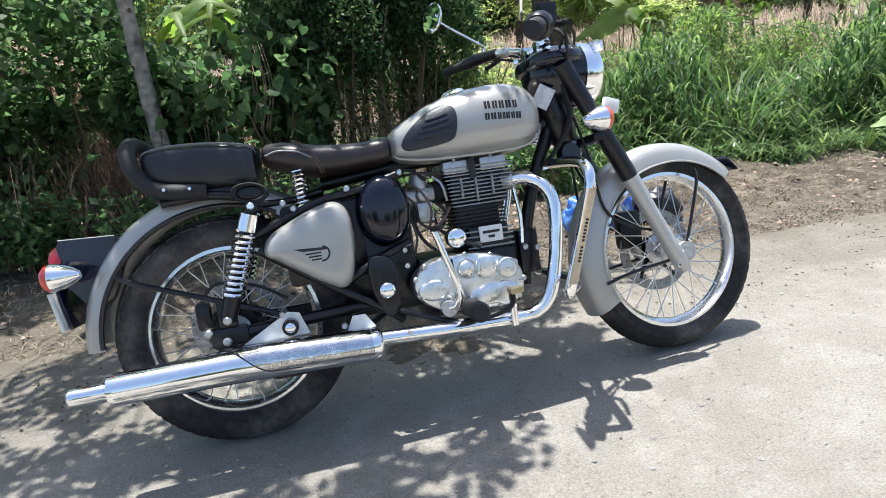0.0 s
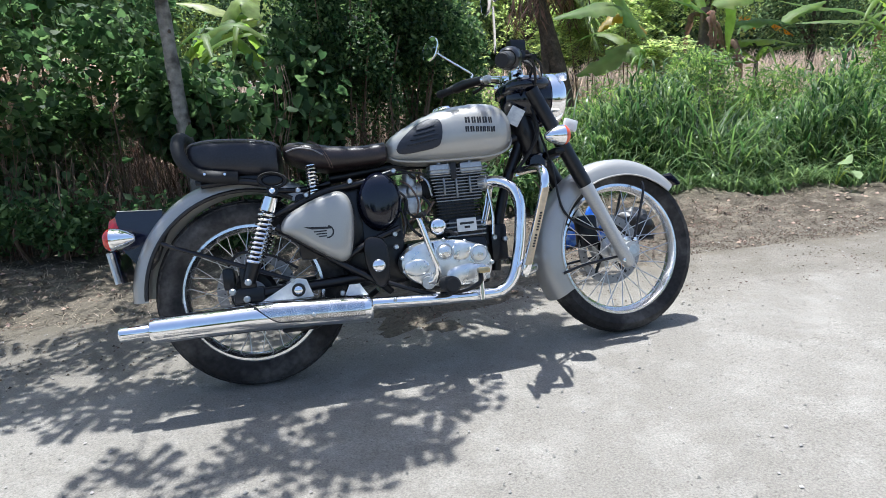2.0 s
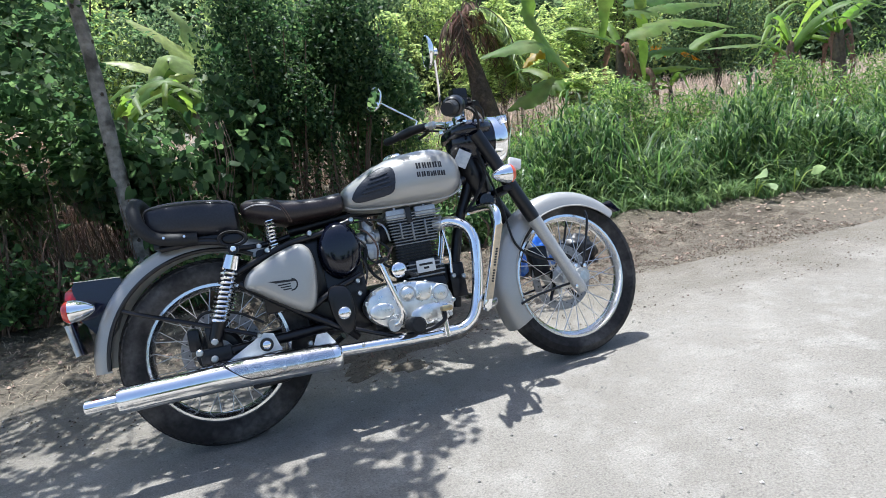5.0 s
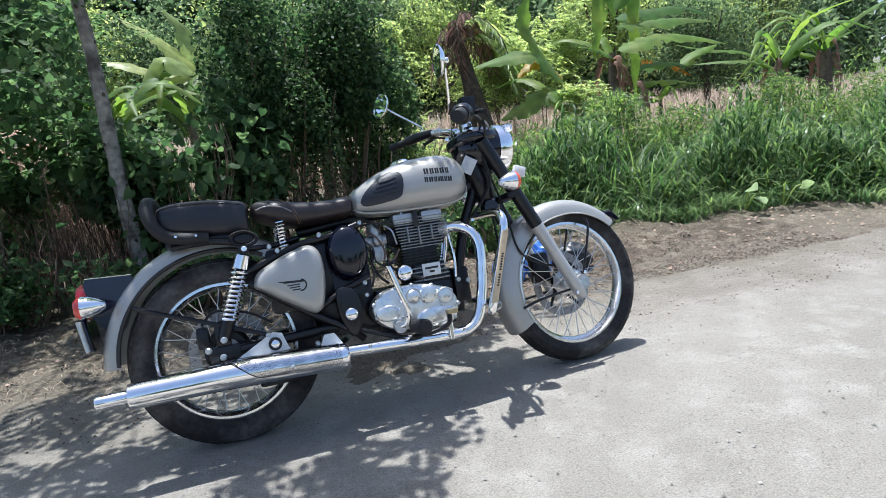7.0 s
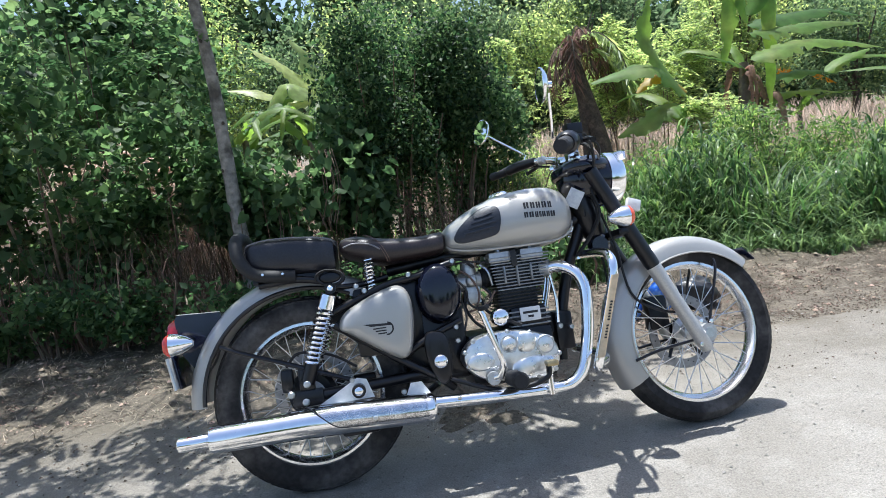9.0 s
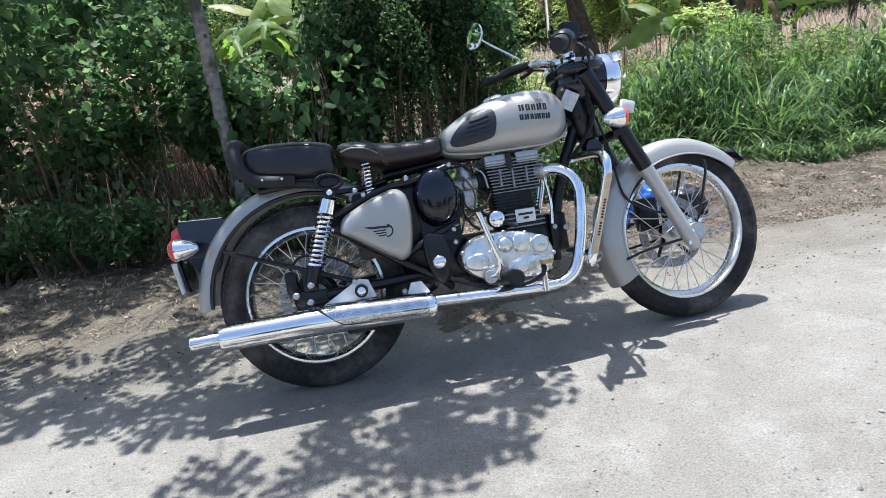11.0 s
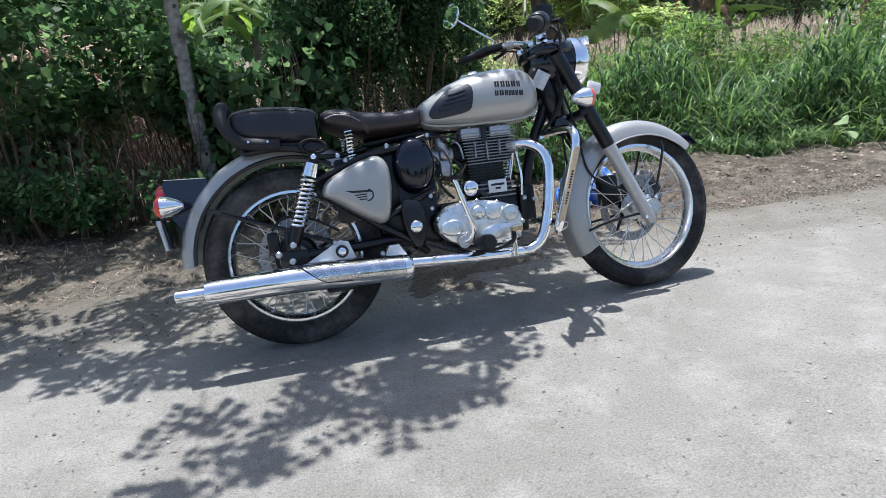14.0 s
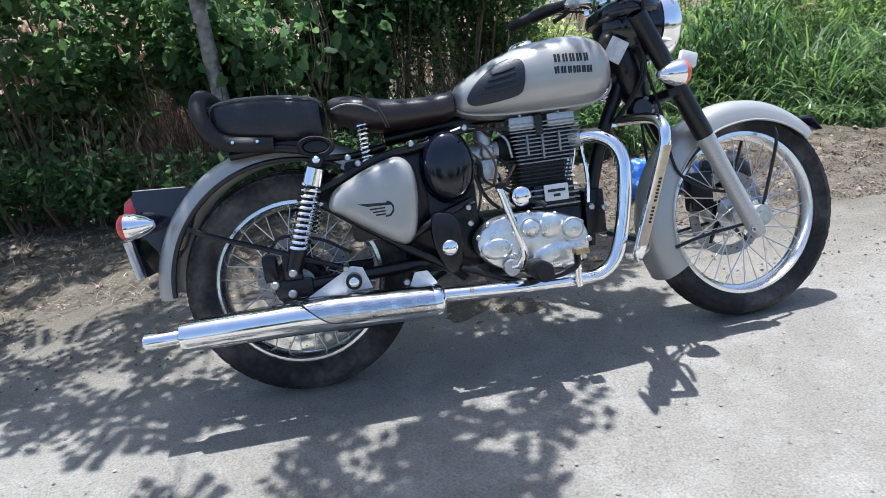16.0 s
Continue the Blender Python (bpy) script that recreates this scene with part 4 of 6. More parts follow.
lbl = part("label_plate", box(.728, .800, -.112, -.104, .462, .510, .004), M["white"], base, "white engine label plate with unreadable dark print")
for i in range(2):
    part("print_bar", box(.738 + .016 * i, .790 - .016 * i, -.1132, -.1118, .488 - .014 * i, .496 - .014 * i, 0), M["ink"], lbl)
part("timing_cap", dome((.656, 0, .490), .030, -.09, -.138, 28, .25), M["chrome"], bike, "round bright cap")
part("breather_hose", rod([(.655, -.10, .49), (.69, -.135, .47), (.72, -.14, .455)], .007, 8, 4), M["rubber"], bike)
carb = part("carburettor", rod([(.535, -.02, .620), (.57, -.02, .622), (.60, -.02, .624), (.66, -.01, .63)], [.030, .034, .030, .028], 18), M["alloy"], bike, "alloy carburettor with rubber intake")
part("intake_rubber", rod([(.625, -.02, .626), (.630, -.02, .626), (.650, -.015, .63), (.655, -.015, .63)], [.028, .036, .036, .028], 18), M["rubber"], carb)
part("carb_top", disc((0, 0, 0), .026, -.0, .05, 20), M["alloy"], carb, "", Matrix.Translation((.582, -.035, .645)) @ Matrix.Rotation(radians(90), 4, "X"))
part("float_bowl", box(.560, .612, -.065, .01, .545, .605, .008), M["alloy"], carb)
part("carb_cap", dome((.585, 0, .625), .020, -.05, -.078, 16), M["alloy"], carb)
for pts in ([(.56, -.06, .60), (.55, -.07, .54), (.57, -.08, .49), (.60, -.08, .46)], [(.60, -.06, .67), (.56, -.08, .70), (.50, -.07, .71)], [(.61, -.05, .56), (.62, -.07, .52), (.64, -.08, .50)],
            [(.62, -.07, .60), (.64, -.09, .57), (.63, -.09, .53)]):
    part("hose", rod(pts, .005, 6, 5), M["rubber"], carb)
for i, (pts, tone) in enumerate((([(.545, -.075, .665), (.575, -.095, .640), (.600, -.090, .585), (.590, -.085, .530)], "thread"), ([(.525, -.08, .640), (.555, -.10, .600), (.560, -.10, .550), (.600, -.10, .520)], "rubber"),
                                 ([(.620, -.075, .675), (.640, -.095, .650), (.650, -.095, .600)], "steel"), ([(.530, -.07, .690), (.580, -.10, .690), (.640, -.09, .680)], "rubber"),
                                 ([(.560, -.085, .520), (.620, -.105, .540), (.655, -.10, .580)], "thread"), ([(.535, -.09, .570), (.545, -.10, .510), (.530, -.11, .460)], "rubber"))):
    part("wire", rod(pts, .0038, 6, 5), M[tone], carb)
bolts(carb, ((.560, -.062, .598), (.606, -.062, .598), (.562, -.062, .552), (.606, -.062, .552), (.598, -.055, .640)), .006, -.008)
part("starter", rod([(.86, -.03, .44), (.865, .10, .44)], .035, 16), M["black"], bike, "black starter motor")
part("chrome_tube", rod([(.862, -.07, .62), (.872, -.075, .52), (.866, -.075, .44)], .006, 8, 4), M["chrome"], bike)
bolts(frame_part, ((.86, -.11, .43), (.905, -.09, .42), (.50, -.125, .48), (.50, -.125, .435), (.52, -.10, .70), (.365, -.13, .675), (.215, -.13, .642), (.19, -.13, .66), (.14, -.14, .362), (.30, -.14, .30)), .010, -.012)

# kick lever, pedals
kick = part("kick_lever", rod([(.590, -.175, .300), (.612, -.200, .308), (.626, -.212, .335), (.622, -.216, .360), (.604, -.222, .42), (.578, -.226, .515), (.572, -.226, .528)], [.014, .0125, .0115, .0105, .0100, .0095, .009], 12), M["chrome"], bike, "chrome kick-start lever")
part("kick_pedal", rod([(.570, -.222, .530), (.590, -.262, .538)], .008, 10), M["rubber"], kick)
part("kick_boss", disc((.592, 0, .302), .022, -.195, -.160, 18), M["alloy"], kick)
peg = part("footrest", rod([(.655, -.165, .292), (.655, -.175, .292), (.655, -.290, .297), (.655, -.300, .297)], [.018, .027, .028, .022], 16), M["rubber"], bike, "black rubber footrest")
ped = part("brake_pedal", rod([(.46, -.15, .315), (.60, -.17, .262), (.70, -.20, .262), (.765, -.215, .285), (.772, -.215, .322)], .008, 10, 4), M["black"], bike, "black steel brake pedal")
part("pedal_pad", box(.760, .800, -.240, -.200, .318, .336, .006), M["brass"], ped, "worn brass-coloured pad")
part("guard_bracket", rod([(.772, -.205, .330), (.772, -.205, .225)], .010, 10), M["chrome"], ped)

# exhaust
PIPE = [(.850, -.055, .632), (.895, -.085, .633), (.936, -.120, .608), (.955, -.140, .560), (.953, -.150, .500), (.938, -.155, .400), (.915, -.160, .315), (.893, -.163, .272), (.855, -.167, .244), (.80, -.172, .237), (.60, -.182, .243), (.385, -.190, .256)]
exhaust = part("exhaust_pipe", rod(PIPE, .0205, 20, 8), M["chrome"], bike, "chrome exhaust pipe sweeping down from the engine")
part("port_collar", rod([(.842, -.05, .632), (.868, -.067, .634)], .030, 18), M["alloy"], exhaust)
def ex(x):
    return Vector((x, -.192 - .016 * (.385 - x), .2425 + .016 * min(1, (.385 - x) / .30)))


silencer = part("silencer", rod([ex(x) for x in (.396, .394, .389, .381, .366, .30, .0, -.280, -.298, -.306)], [.022, .032, .0395, .0440, .0450, .0450, .0455, .0415, .0385, .024], 28), M["chrome"], bike, "long chrome silencer with a stepped tail")
part("tail_pipe", rod([ex(x) for x in (-.300, -.306, -.390, -.393)], [.020, .0225, .0225, .020], 22), M["chrome"], silencer)
part("tail_bore", rod([ex(-.3925), ex(-.3942)], .0175, 20), M["ink"], silencer)
shield = bmesh.new()
rings = []
for i in range(26):
    x = .366 - .394 * i / 25
    r_ = .0440 + .0015 * min(1, (.405 - x) / .4) + .0035
    lo = 205 - 150 * max(0, (i - 17) / 8) ** 1.5
    row = []
    for j in range(17):
        a = radians(20 + (lo - 20) * j / 16)
        row.append(shield.verts.new(ex(x) + Vector((0, r_ * math.cos(a), r_ * math.sin(a)))))
    rings.append(row)
for a, b in zip(rings, rings[1:]):
    for j in range(16):
        shield.faces.new((a[j], a[j + 1], b[j + 1], b[j]))
bmesh.ops.solidify(shield, geom=shield.faces[:], thickness=.002)
part("heat_shield", shield, M["chrome"], silencer, "chrome heat shield with a swept end")
# thin black rod drawn as the shade under the shield's raised edge
edge_line = []
for i in range(12, 26):
    x = .366 - .394 * i / 25
    a = radians(205 - 150 * max(0, (i - 17) / 8) ** 1.5)
    edge_line.append(ex(x) + Vector((0, .0495 * math.cos(a), .0495 * math.sin(a))))
part("shield_edge", rod(edge_line, .0016, 6), M["ink"], silencer, "dark line for the shade along the heat shield's edge")
bolts(silencer, ((.20, -.242, .250), (.47, -.205, .262)), .007, -.006)
br = part("silencer_bracket", loft([[(x, y, z) for x, z in ((.02, .295), (.155, .368), (.185, .360), (.205, .300))] for y in (-.150, -.146)]), M["bright"], bike, "bright triangular silencer bracket")
part("rubber_bush", disc((.158, 0, .330), .022, -.185, -.145, 20), M["black"], br)
part("bolt", bolt(bmesh.new(), .158, -.185, .330, .014, -.010), M["chrome"], br)
br2 = part("pipe_bracket", loft([[(x, y, z) for x, z in ((.30, .275), (.325, .325), (.36, .325), (.385, .285))] for y in (-.155, -.151)]), M["bright"], bike, "cast bracket above the pipe")

# leg guard with a cream pad
for s in (-1, 1):
    guard = part("leg_guard", rod([(1.010, s * .02, .664), (1.002, s * .17, .661), (.993, s * .27, .654), (.986, s * .325, .640), (.982, s * .350, .610), (.969, s * .352, .550), (.900, s * .335, .335), (.904, s * .315, .314), (.952, s * .245, .316), (.968, s * .165, .322), (.945, s * .03, .330)],
                                  .0150, 14, 6), M["chrome"], bike, "chrome tubular leg guard")
    pad = loft([[(x + dx, s * (y + yc), z) for dx, y in ((-.013, .010), (-.011, .0155), (-.005, .019), (.005, .019), (.011, .0155), (.013, .010), (.010, .002), (-.010, .002))] for x, z, yc in ((.979, .582, .3515), (.901, .338, .3355))])
    pad = part("guard_pad", pad, M["cream"], guard, "cream pad with small dark print")
    if s < 0:
        for i in range(13):
            if i == 5:
                continue
            f = .30 + .045 * i
            c = Vector((.979, -.3709, .582)).lerp(Vector((.901, -.3549, .338)), 1 - f * .8)
            part("print_bar", box(c.x - .0038, c.x + .0038, c.y - .0004, c.y + .001, c.z - .0028, c.z + .0028, 0), M["ink"], pad)

# stands
side_stand = part("side_stand", rod([(.44, .12, .27), (.28, .21, .16), (.205, .262, .058)], [.012, .010, .010], 10), M["black"], bike, "black steel side stand")
part("stand_foot", box(.17, .24, .245, .285, .047, .057, .002), M["black"], side_stand, "", Matrix.Identity(4))
part("centre_stand", rod([(.34, -.13, .27), (.20, -.15, .20), (.10, -.15, .20), (.10, .15, .20), (.20, .15, .20), (.34, .13, .27)], .011, 8), M["black"], bike, "black centre stand folded up")

# ---- ground ----
def fbm(x, y, s, seed=0.0):
    return noise.fractal((x * s + seed, y * s - seed, seed), 1.0, 2.0, 4)


def ground_height(x, y):
    """The earth: under the road, rising to a low verge, then level field."""
    edge = 0.98 + 0.22 * fbm(x, 0.0, 0.9, 3.1) + 0.10 * fbm(x, y, 4.0, 6.3) - 0.74 * math.exp(-((x - .72) / .70) ** 2)
    d = y - edge
    h = -0.03 + 0.0225 * (1 + math.tanh(d * 3.2)) + 0.025 * (1 + math.tanh((d - 0.9) * 2.5))
    if d > -0.55:
        h += 0.050 * fbm(x, y, 2.6, 1.7) * min(1, max(0, d + 0.3)) + 0.030 * fbm(x, y, 9, 4.0) * min(1, d + .55)
    if y > 9:
        h += 0.06 * (min(y, 24) - 9) + 0.012 * max(0, y - 24)
    return h


def sheet(name, xs, ys, height, mat):
    verts = [(x, y, height(x, y)) for y in ys for x in xs]
    n = len(xs)
    faces = [(j * n + i, j * n + i + 1, (j + 1) * n + i + 1, (j + 1) * n + i) for j in range(len(ys) - 1) for i in range(n - 1)]
    return new(name, raw_mesh(name, verts, faces, mat, True))


def steps(*runs):
    out = []
    for a, b, n in runs:
        out += [a + (b - a) * i / n for i in range(n)]
    return out + [runs[-1][1]]


ground = sheet("ground", steps((-400, -30, 6), (-30, -5, 14), (-5, 8, 190), (8, 30, 14), (30, 400, 6)), steps((-400, -30, 6), (-30, -2, 10), (-2, .0, 6), (.0, 3.4, 88), (3.4, 14, 20), (14, 60, 12), (60, 500, 6)), ground_height, M["verge"])
tagged(ground, "dry brown earth with scattered straw beside the road", "ground", kind="structure")
road = sheet("road", steps((-60, -4, 20), (-4, 6, 130), (6, 60, 20)), steps((-5.5, -1.5, 10), (-1.5, 0, 16), (0, 1.6, 54)), lambda x, y: 0.004 * fbm(x, y, 1.1, 8.0) * (1 if abs(y) > .3 else abs(y) / .3) - 0.05 * max(0, y - .80 + .35 * fbm(x, y, 2.2, 5.0)), M["road"])
tagged(road, "pale dusty road surface with grit and tree shadows", "road", kind="structure")


# ---- foliage helpers ----
LEAF = {
    "small": ([(0, 0, 0), (.30, .45, .07), (0, .5, 0), (-.30, .45, .07), (0, 1, -.06)], [(0, 1, 2), (0, 2, 3), (2, 1, 4), (2, 4, 3)]),
    "heart": ([(0, .06, 0), (.30, -.06, .05), (.47, .22, .08), (.34, .62, .05), (0, 1, -.10), (-.34, .62, .05), (-.47, .22, .08), (-.30, -.06, .05), (0, .45, -.01)],
              [(0, 1, 2, 8), (8, 2, 3), (8, 3, 4), (8, 4, 5), (8, 5, 6), (0, 8, 6, 7)]),
    "thin": ([(0, 0, 0), (.045, .4, .02), (0, .45, 0), (-.045, .4, .02), (0, 1, -.12)], [(0, 1, 2), (0, 2, 3), (2, 1, 4), (2, 4, 3)]),
    "long": ([(0, 0, 0), (.11, .35, .03), (0, .4, 0), (-.11, .35, .03), (.09, .7, 0), (0, .72, -.03), (-.09, .7, 0), (0, 1, -.12)],
             [(0, 1, 2), (0, 2, 3), (1, 4, 5, 2), (2, 5, 6, 3), (4, 7, 5), (5, 7, 6)]),
}


def leaf_mesh(name, places, sizes, mat, shape="small", droop=0.3, flat=0.5, ways=None):
    """Many leaves as one mesh: each has its own place, size and turn."""
    places = np.asarray(places, float)
    n = len(places)
    d = rng.normal(size=(n, 3)) if ways is None else np.asarray(ways, float) + 0.35 * rng.normal(size=(n, 3))
    d[:, 2] -= droop
    d /= np.linalg.norm(d, axis=1)[:, None]
    up = rng.normal(size=(n, 3)) * (1 - flat) + np.array([0, 0, 1.0]) * flat * 1.6
    s = np.cross(d, up)
    s /= np.linalg.norm(s, axis=1)[:, None] + 1e-9
    u = np.cross(s, d)
    tv, tf = LEAF[shape]
    tv = np.array(tv)
    sz = np.asarray(sizes, float)[:, None, None]
    v = places[:, None, :] + sz * (tv[None, :, 0:1] * s[:, None, :] + tv[None, :, 1:2] * d[:, None, :] + tv[None, :, 2:3] * u[:, None, :])
    v = v.reshape(-1, 3)
    k = len(tv)
    base = np.arange(n) * k
    me = bpy.data.meshes.new(name)
    idx = np.concatenate([np.array(f) for f in tf])
    loops = (base[:, None] + idx[None, :]).ravel()
    lens = np.tile([len(f) for f in tf], n)
    starts = np.concatenate([[0], np.cumsum(lens)[:-1]])
    me.vertices.add(len(v))
    me.vertices.foreach_set("co", v.ravel())
    me.loops.add(len(loops))
    me.loops.foreach_set("vertex_index", loops.astype(np.int32))
    me.polygons.add(len(lens))
    me.polygons.foreach_set("loop_start", starts.astype(np.int32))
    me.update(calc_edges=True)
    me.validate()
    me.materials.append(mat)
    return me


def blob_points(n, centre, radii, hollow=0.55, lumps=7):
    """Places in an uneven crown made of overlapping clumps."""
    c, r = np.array(centre, float), np.array(radii, float)
    hubs = rng.normal(size=(lumps, 3))
    hubs = hubs / np.linalg.norm(hubs, axis=1)[:, None] * rng.uniform(.25, .8, (lumps, 1))
    k = rng.integers(0, lumps, n)
    q = rng.normal(size=(n, 3))
    q = q / np.linalg.norm(q, axis=1)[:, None] * (rng.uniform(hollow ** 3, 1, (n, 1)) ** (1 / 3)) * rng.uniform(.3, .62, (lumps, 1))[k]
    return c + (hubs[k] + q) * r


def shrub(name, x, y, w, d, h, leaves, size, mat, shape="small", label="", category="shrub", z0=0.0, low=0.12, stems=7, group="", lumps=9, bare=0.0, gap=None):
    """A bush: a few bent stems and a crown of many leaves."""
    root = new(name)
    root.matrix_basis = Matrix.Translation((x, y, ground_height(x, y) + z0))
    tagged(root, label, category, group)
    for i in range(stems):
        a = rng.uniform(0, 2 * math.pi)
        e = Vector((w * .42 * math.cos(a), d * .42 * math.sin(a), h * rng.uniform(.55, .9)))
        b = Vector((w * .10 * math.cos(a), d * .10 * math.sin(a), -.03))
        mid = b.lerp(e, .5) + Vector((rng.normal() * .05, rng.normal() * .05, .08 * h))
        part("stem", tube(bmesh.new(), spline([b, mid, e], 3), [.014, .012, .011, .010, .008, .006, .004], 5), M["twig"], root)
    pts = blob_points(leaves, (0, 0, h * (.5 + low / 2)), (w * .62, d * .62, h * .58), lumps=lumps)
    pts = pts[pts[:, 2] > h * low * .4]
    if bare:  # few leaves grow below this height
        pts = pts[(pts[:, 2] > bare + .15 * np.sin(pts[:, 0] * 9)) | (rng.random(len(pts)) < .16)]
    if gap:  # the foliage is thin between these x and heights
        wx = pts[:, 0] + x
        inside = (wx > gap[0]) & (wx < gap[1]) & (pts[:, 2] > gap[2] + .15 * np.sin(wx * 7)) & (pts[:, 2] < gap[3] + .12 * np.sin(wx * 11))
        pts = pts[~inside | (rng.random(len(pts)) < .20)]
    crown = new("crown", leaf_mesh("crown", pts, size * rng.uniform(.6, 1.35, len(pts)), mat, shape))
    crown.parent = root
    return root


def grass_mesh(name, xs, ys, hs, width, mat, bend=0.6, seg=4, base=None):
    """Arching blades, four pieces to a blade."""
    n = len(xs)
    a = rng.uniform(0, 2 * np.pi, n)
    b = rng.uniform(.25, 1, n) * bend
    verts, faces = np.zeros((n, seg * 2 + 1, 3)), []
    z0 = np.array([ground_height(x, y) for x, y in zip(xs, ys)]) - .02 if base is None else base
    for k in range(seg + 1):
        t = k / seg
        out = b * hs * t ** 2.2
        z = hs * (t - .42 * b * t ** 3.5)
        w = width * (1 - t ** 1.6) * .5
        cx, cy = xs + out * np.cos(a), ys + out * np.sin(a)
        if k < seg:
            for s_, j in ((-1, 0), (1, 1)):
                verts[:, k * 2 + j, 0] = cx - s_ * w * np.sin(a)
                verts[:, k * 2 + j, 1] = cy + s_ * w * np.cos(a)
                verts[:, k * 2 + j, 2] = z0 + z
        else:
            verts[:, k * 2] = np.stack([cx, cy, z0 + z], 1)
    tf = [(2 * k, 2 * k + 1, 2 * k + 3, 2 * k + 2) for k in range(seg - 1)] + [(2 * seg - 2, 2 * seg - 1, 2 * seg)]
    k = seg * 2 + 1
    idx = np.concatenate([np.array(f) for f in tf])
    loops = (np.arange(n)[:, None] * k + idx[None, :]).ravel()
    lens = np.tile([len(f) for f in tf], n)
    me = bpy.data.meshes.new(name)
    me.vertices.add(n * k)
    me.vertices.foreach_set("co", verts.ravel())
    me.loops.add(len(loops))
    me.loops.foreach_set("vertex_index", loops.astype(np.int32))
    me.polygons.add(len(lens))
    me.polygons.foreach_set("loop_start", np.concatenate([[0], np.cumsum(lens)[:-1]]).astype(np.int32))
    me.update(calc_edges=True)
    me.materials.append(mat)
    me.polygons.foreach_set("use_smooth", [True] * len(lens))
    return me


def clumped(n, x0, x1, y0, y1, clumps, spread):
    cx, cy = rng.uniform(x0, x1, clumps), rng.uniform(y0, y1, clumps)
    k = rng.integers(0, clumps, n)
    return cx[k] + rng.normal(size=n) * spread, cy[k] + rng.normal(size=n) * spread


# ---- the roadside hedge ----
VINE = "tall tangle of broad-leaved green vines at the roadside"
DARK = "dense dark green small-leaved hedge bush"
for x, y, w, d, h, n, sz, mt, shp, lab in (
        (-3.9, 3.2, 1.8, 1.2, 3.4, 5200, .080, "leaf_mid", "heart", VINE),
        (-2.9, 3.0, 1.5, 1.1, 2.8, 5000, .075, "leaf_mid", "heart", VINE),
        (-2.05, 3.0, 1.2, 1.0, 2.0, 3000, .070, "leaf_mid", "heart", VINE),
        (-1.35, 3.3, 1.1, .9, 1.6, 3300, .065, "leaf_mid", "heart", "broad-leaved green vines beside a slim tree"),
        (-.85, 3.7, .9, .8, 1.2, 2600, .065, "leaf_mid", "heart", "broad-leaved green vines beside a slim tree"),
        (-.45, 3.1, 1.0, .8, 1.12, 3000, .075, "leaf_mid", "heart", "round-leaved green vine over low brush"),
        (.12, 3.0, .7, .7, 1.40, 2600, .075, "leaf_mid", "heart", "round-leaved green vine climbing the hedge"),
        (.50, 3.4, 1.10, .9, 2.1, 16000, .045, "leaf_dark", "small", DARK),
        (.98, 3.5, 1.4, 1.0, 2.55, 22000, .045, "leaf_dark", "small", DARK),
        (1.45, 3.75, 1.0, .9, 1.75, 9000, .050, "leaf_mid", "small", DARK),
        (1.95, 4.0, .8, .9, 1.20, 4500, .045, "leaf_light", "small", "small-leaved green bush at the end of the hedge"),
        (-4.4, 5.2, 2.8, 1.6, 6.0, 5000, .12, "leaf_mid", "heart", "tall green scrub behind the hedge"),
        (-3.0, 8.0, 3.2, 1.6, 5.2, 9000, .10, "leaf_mid", "heart", "tall green scrub behind the hedge"),
        (-2.5, 5.2, 1.8, 1.2, 3.4, 3600, .10, "leaf_mid", "heart", "sunlit green scrub behind the hedge"),
        (.9, 5.2, 1.6, 1.0, 3.0, 9000, .06, "leaf_dark", "small", "green scrub behind the hedge")):
    shrub("hedge_bush", x, y, w, d, h, n, sz, M[mt], shp, lab, group="roadside hedge", bare=1.0 if mt == "leaf_dark" else .22 if x < -1 else 0,
          gap=(-3.2, -1.2, .7, 1.9) if lab.startswith("sunlit") else (-2.2, -1.25, .92, 1.42) if x < -1 and y < 4 else None)
# trailing vine leaves that hang in front of the hedge
for x, y, z, n, sp in ((-3.0, 2.5, 1.7, 190, .5), (-2.3, 2.45, 1.85, 100, .35), (-1.5, 2.6, .42, 50, .25), (-.35, 2.65, .7, 90, .26), (.10, 2.55, 1.0, 100, .28), (-3.6, 2.6, .8, 150, .45)):
    root = new("hanging_vine")
    root.matrix_basis = Matrix.Translation((x, y, 0))
    tagged(root, "broad heart-shaped vine leaves trailing in front of the hedge", "vine", "hanging vines")
    for i in range(5):
        xx = rng.normal() * sp * .6
        part("tendril", rod([(xx, .25, z + sp), (xx + .04, .02, z), (xx - .03, -.02, z - sp)], .004, 5, 4), M["twig"], root)
    pts = rng.normal(size=(n, 3)) * np.array([sp * .75, .12, sp * .9]) + np.array([0, 0, z])
    pts = pts[pts[:, 2] > .15]
    ob = new("leaves", leaf_mesh("leaves", pts, rng.uniform(.05, .105, len(pts)), M["leaf_mid"], "heart", .9, .35))
    ob.parent = root
for i in range(20):
    x = -3.8 + 5.6 * i / 19 + rng.normal() * .08
    shrub("weed", x, 2.30 + .15 * rng.normal(), .5, .4, .34 + .18 * rng.random(), 420, .06, M["leaf_mid"], "small", "low green weed at the hedge's foot", "weed", stems=4, group="weeds", lumps=5)
bx, by = clumped(3000, -3.5, 2.2, 2.5, 3.9, 220, .10)
brush = new("dry_brush", grass_mesh("dry_brush", bx, by, rng.uniform(.4, 1.25, len(bx)), .007, M["twig"], .7, 4))
tagged(brush, "dead brown stems standing inside the hedge", "brush", kind="stuff")

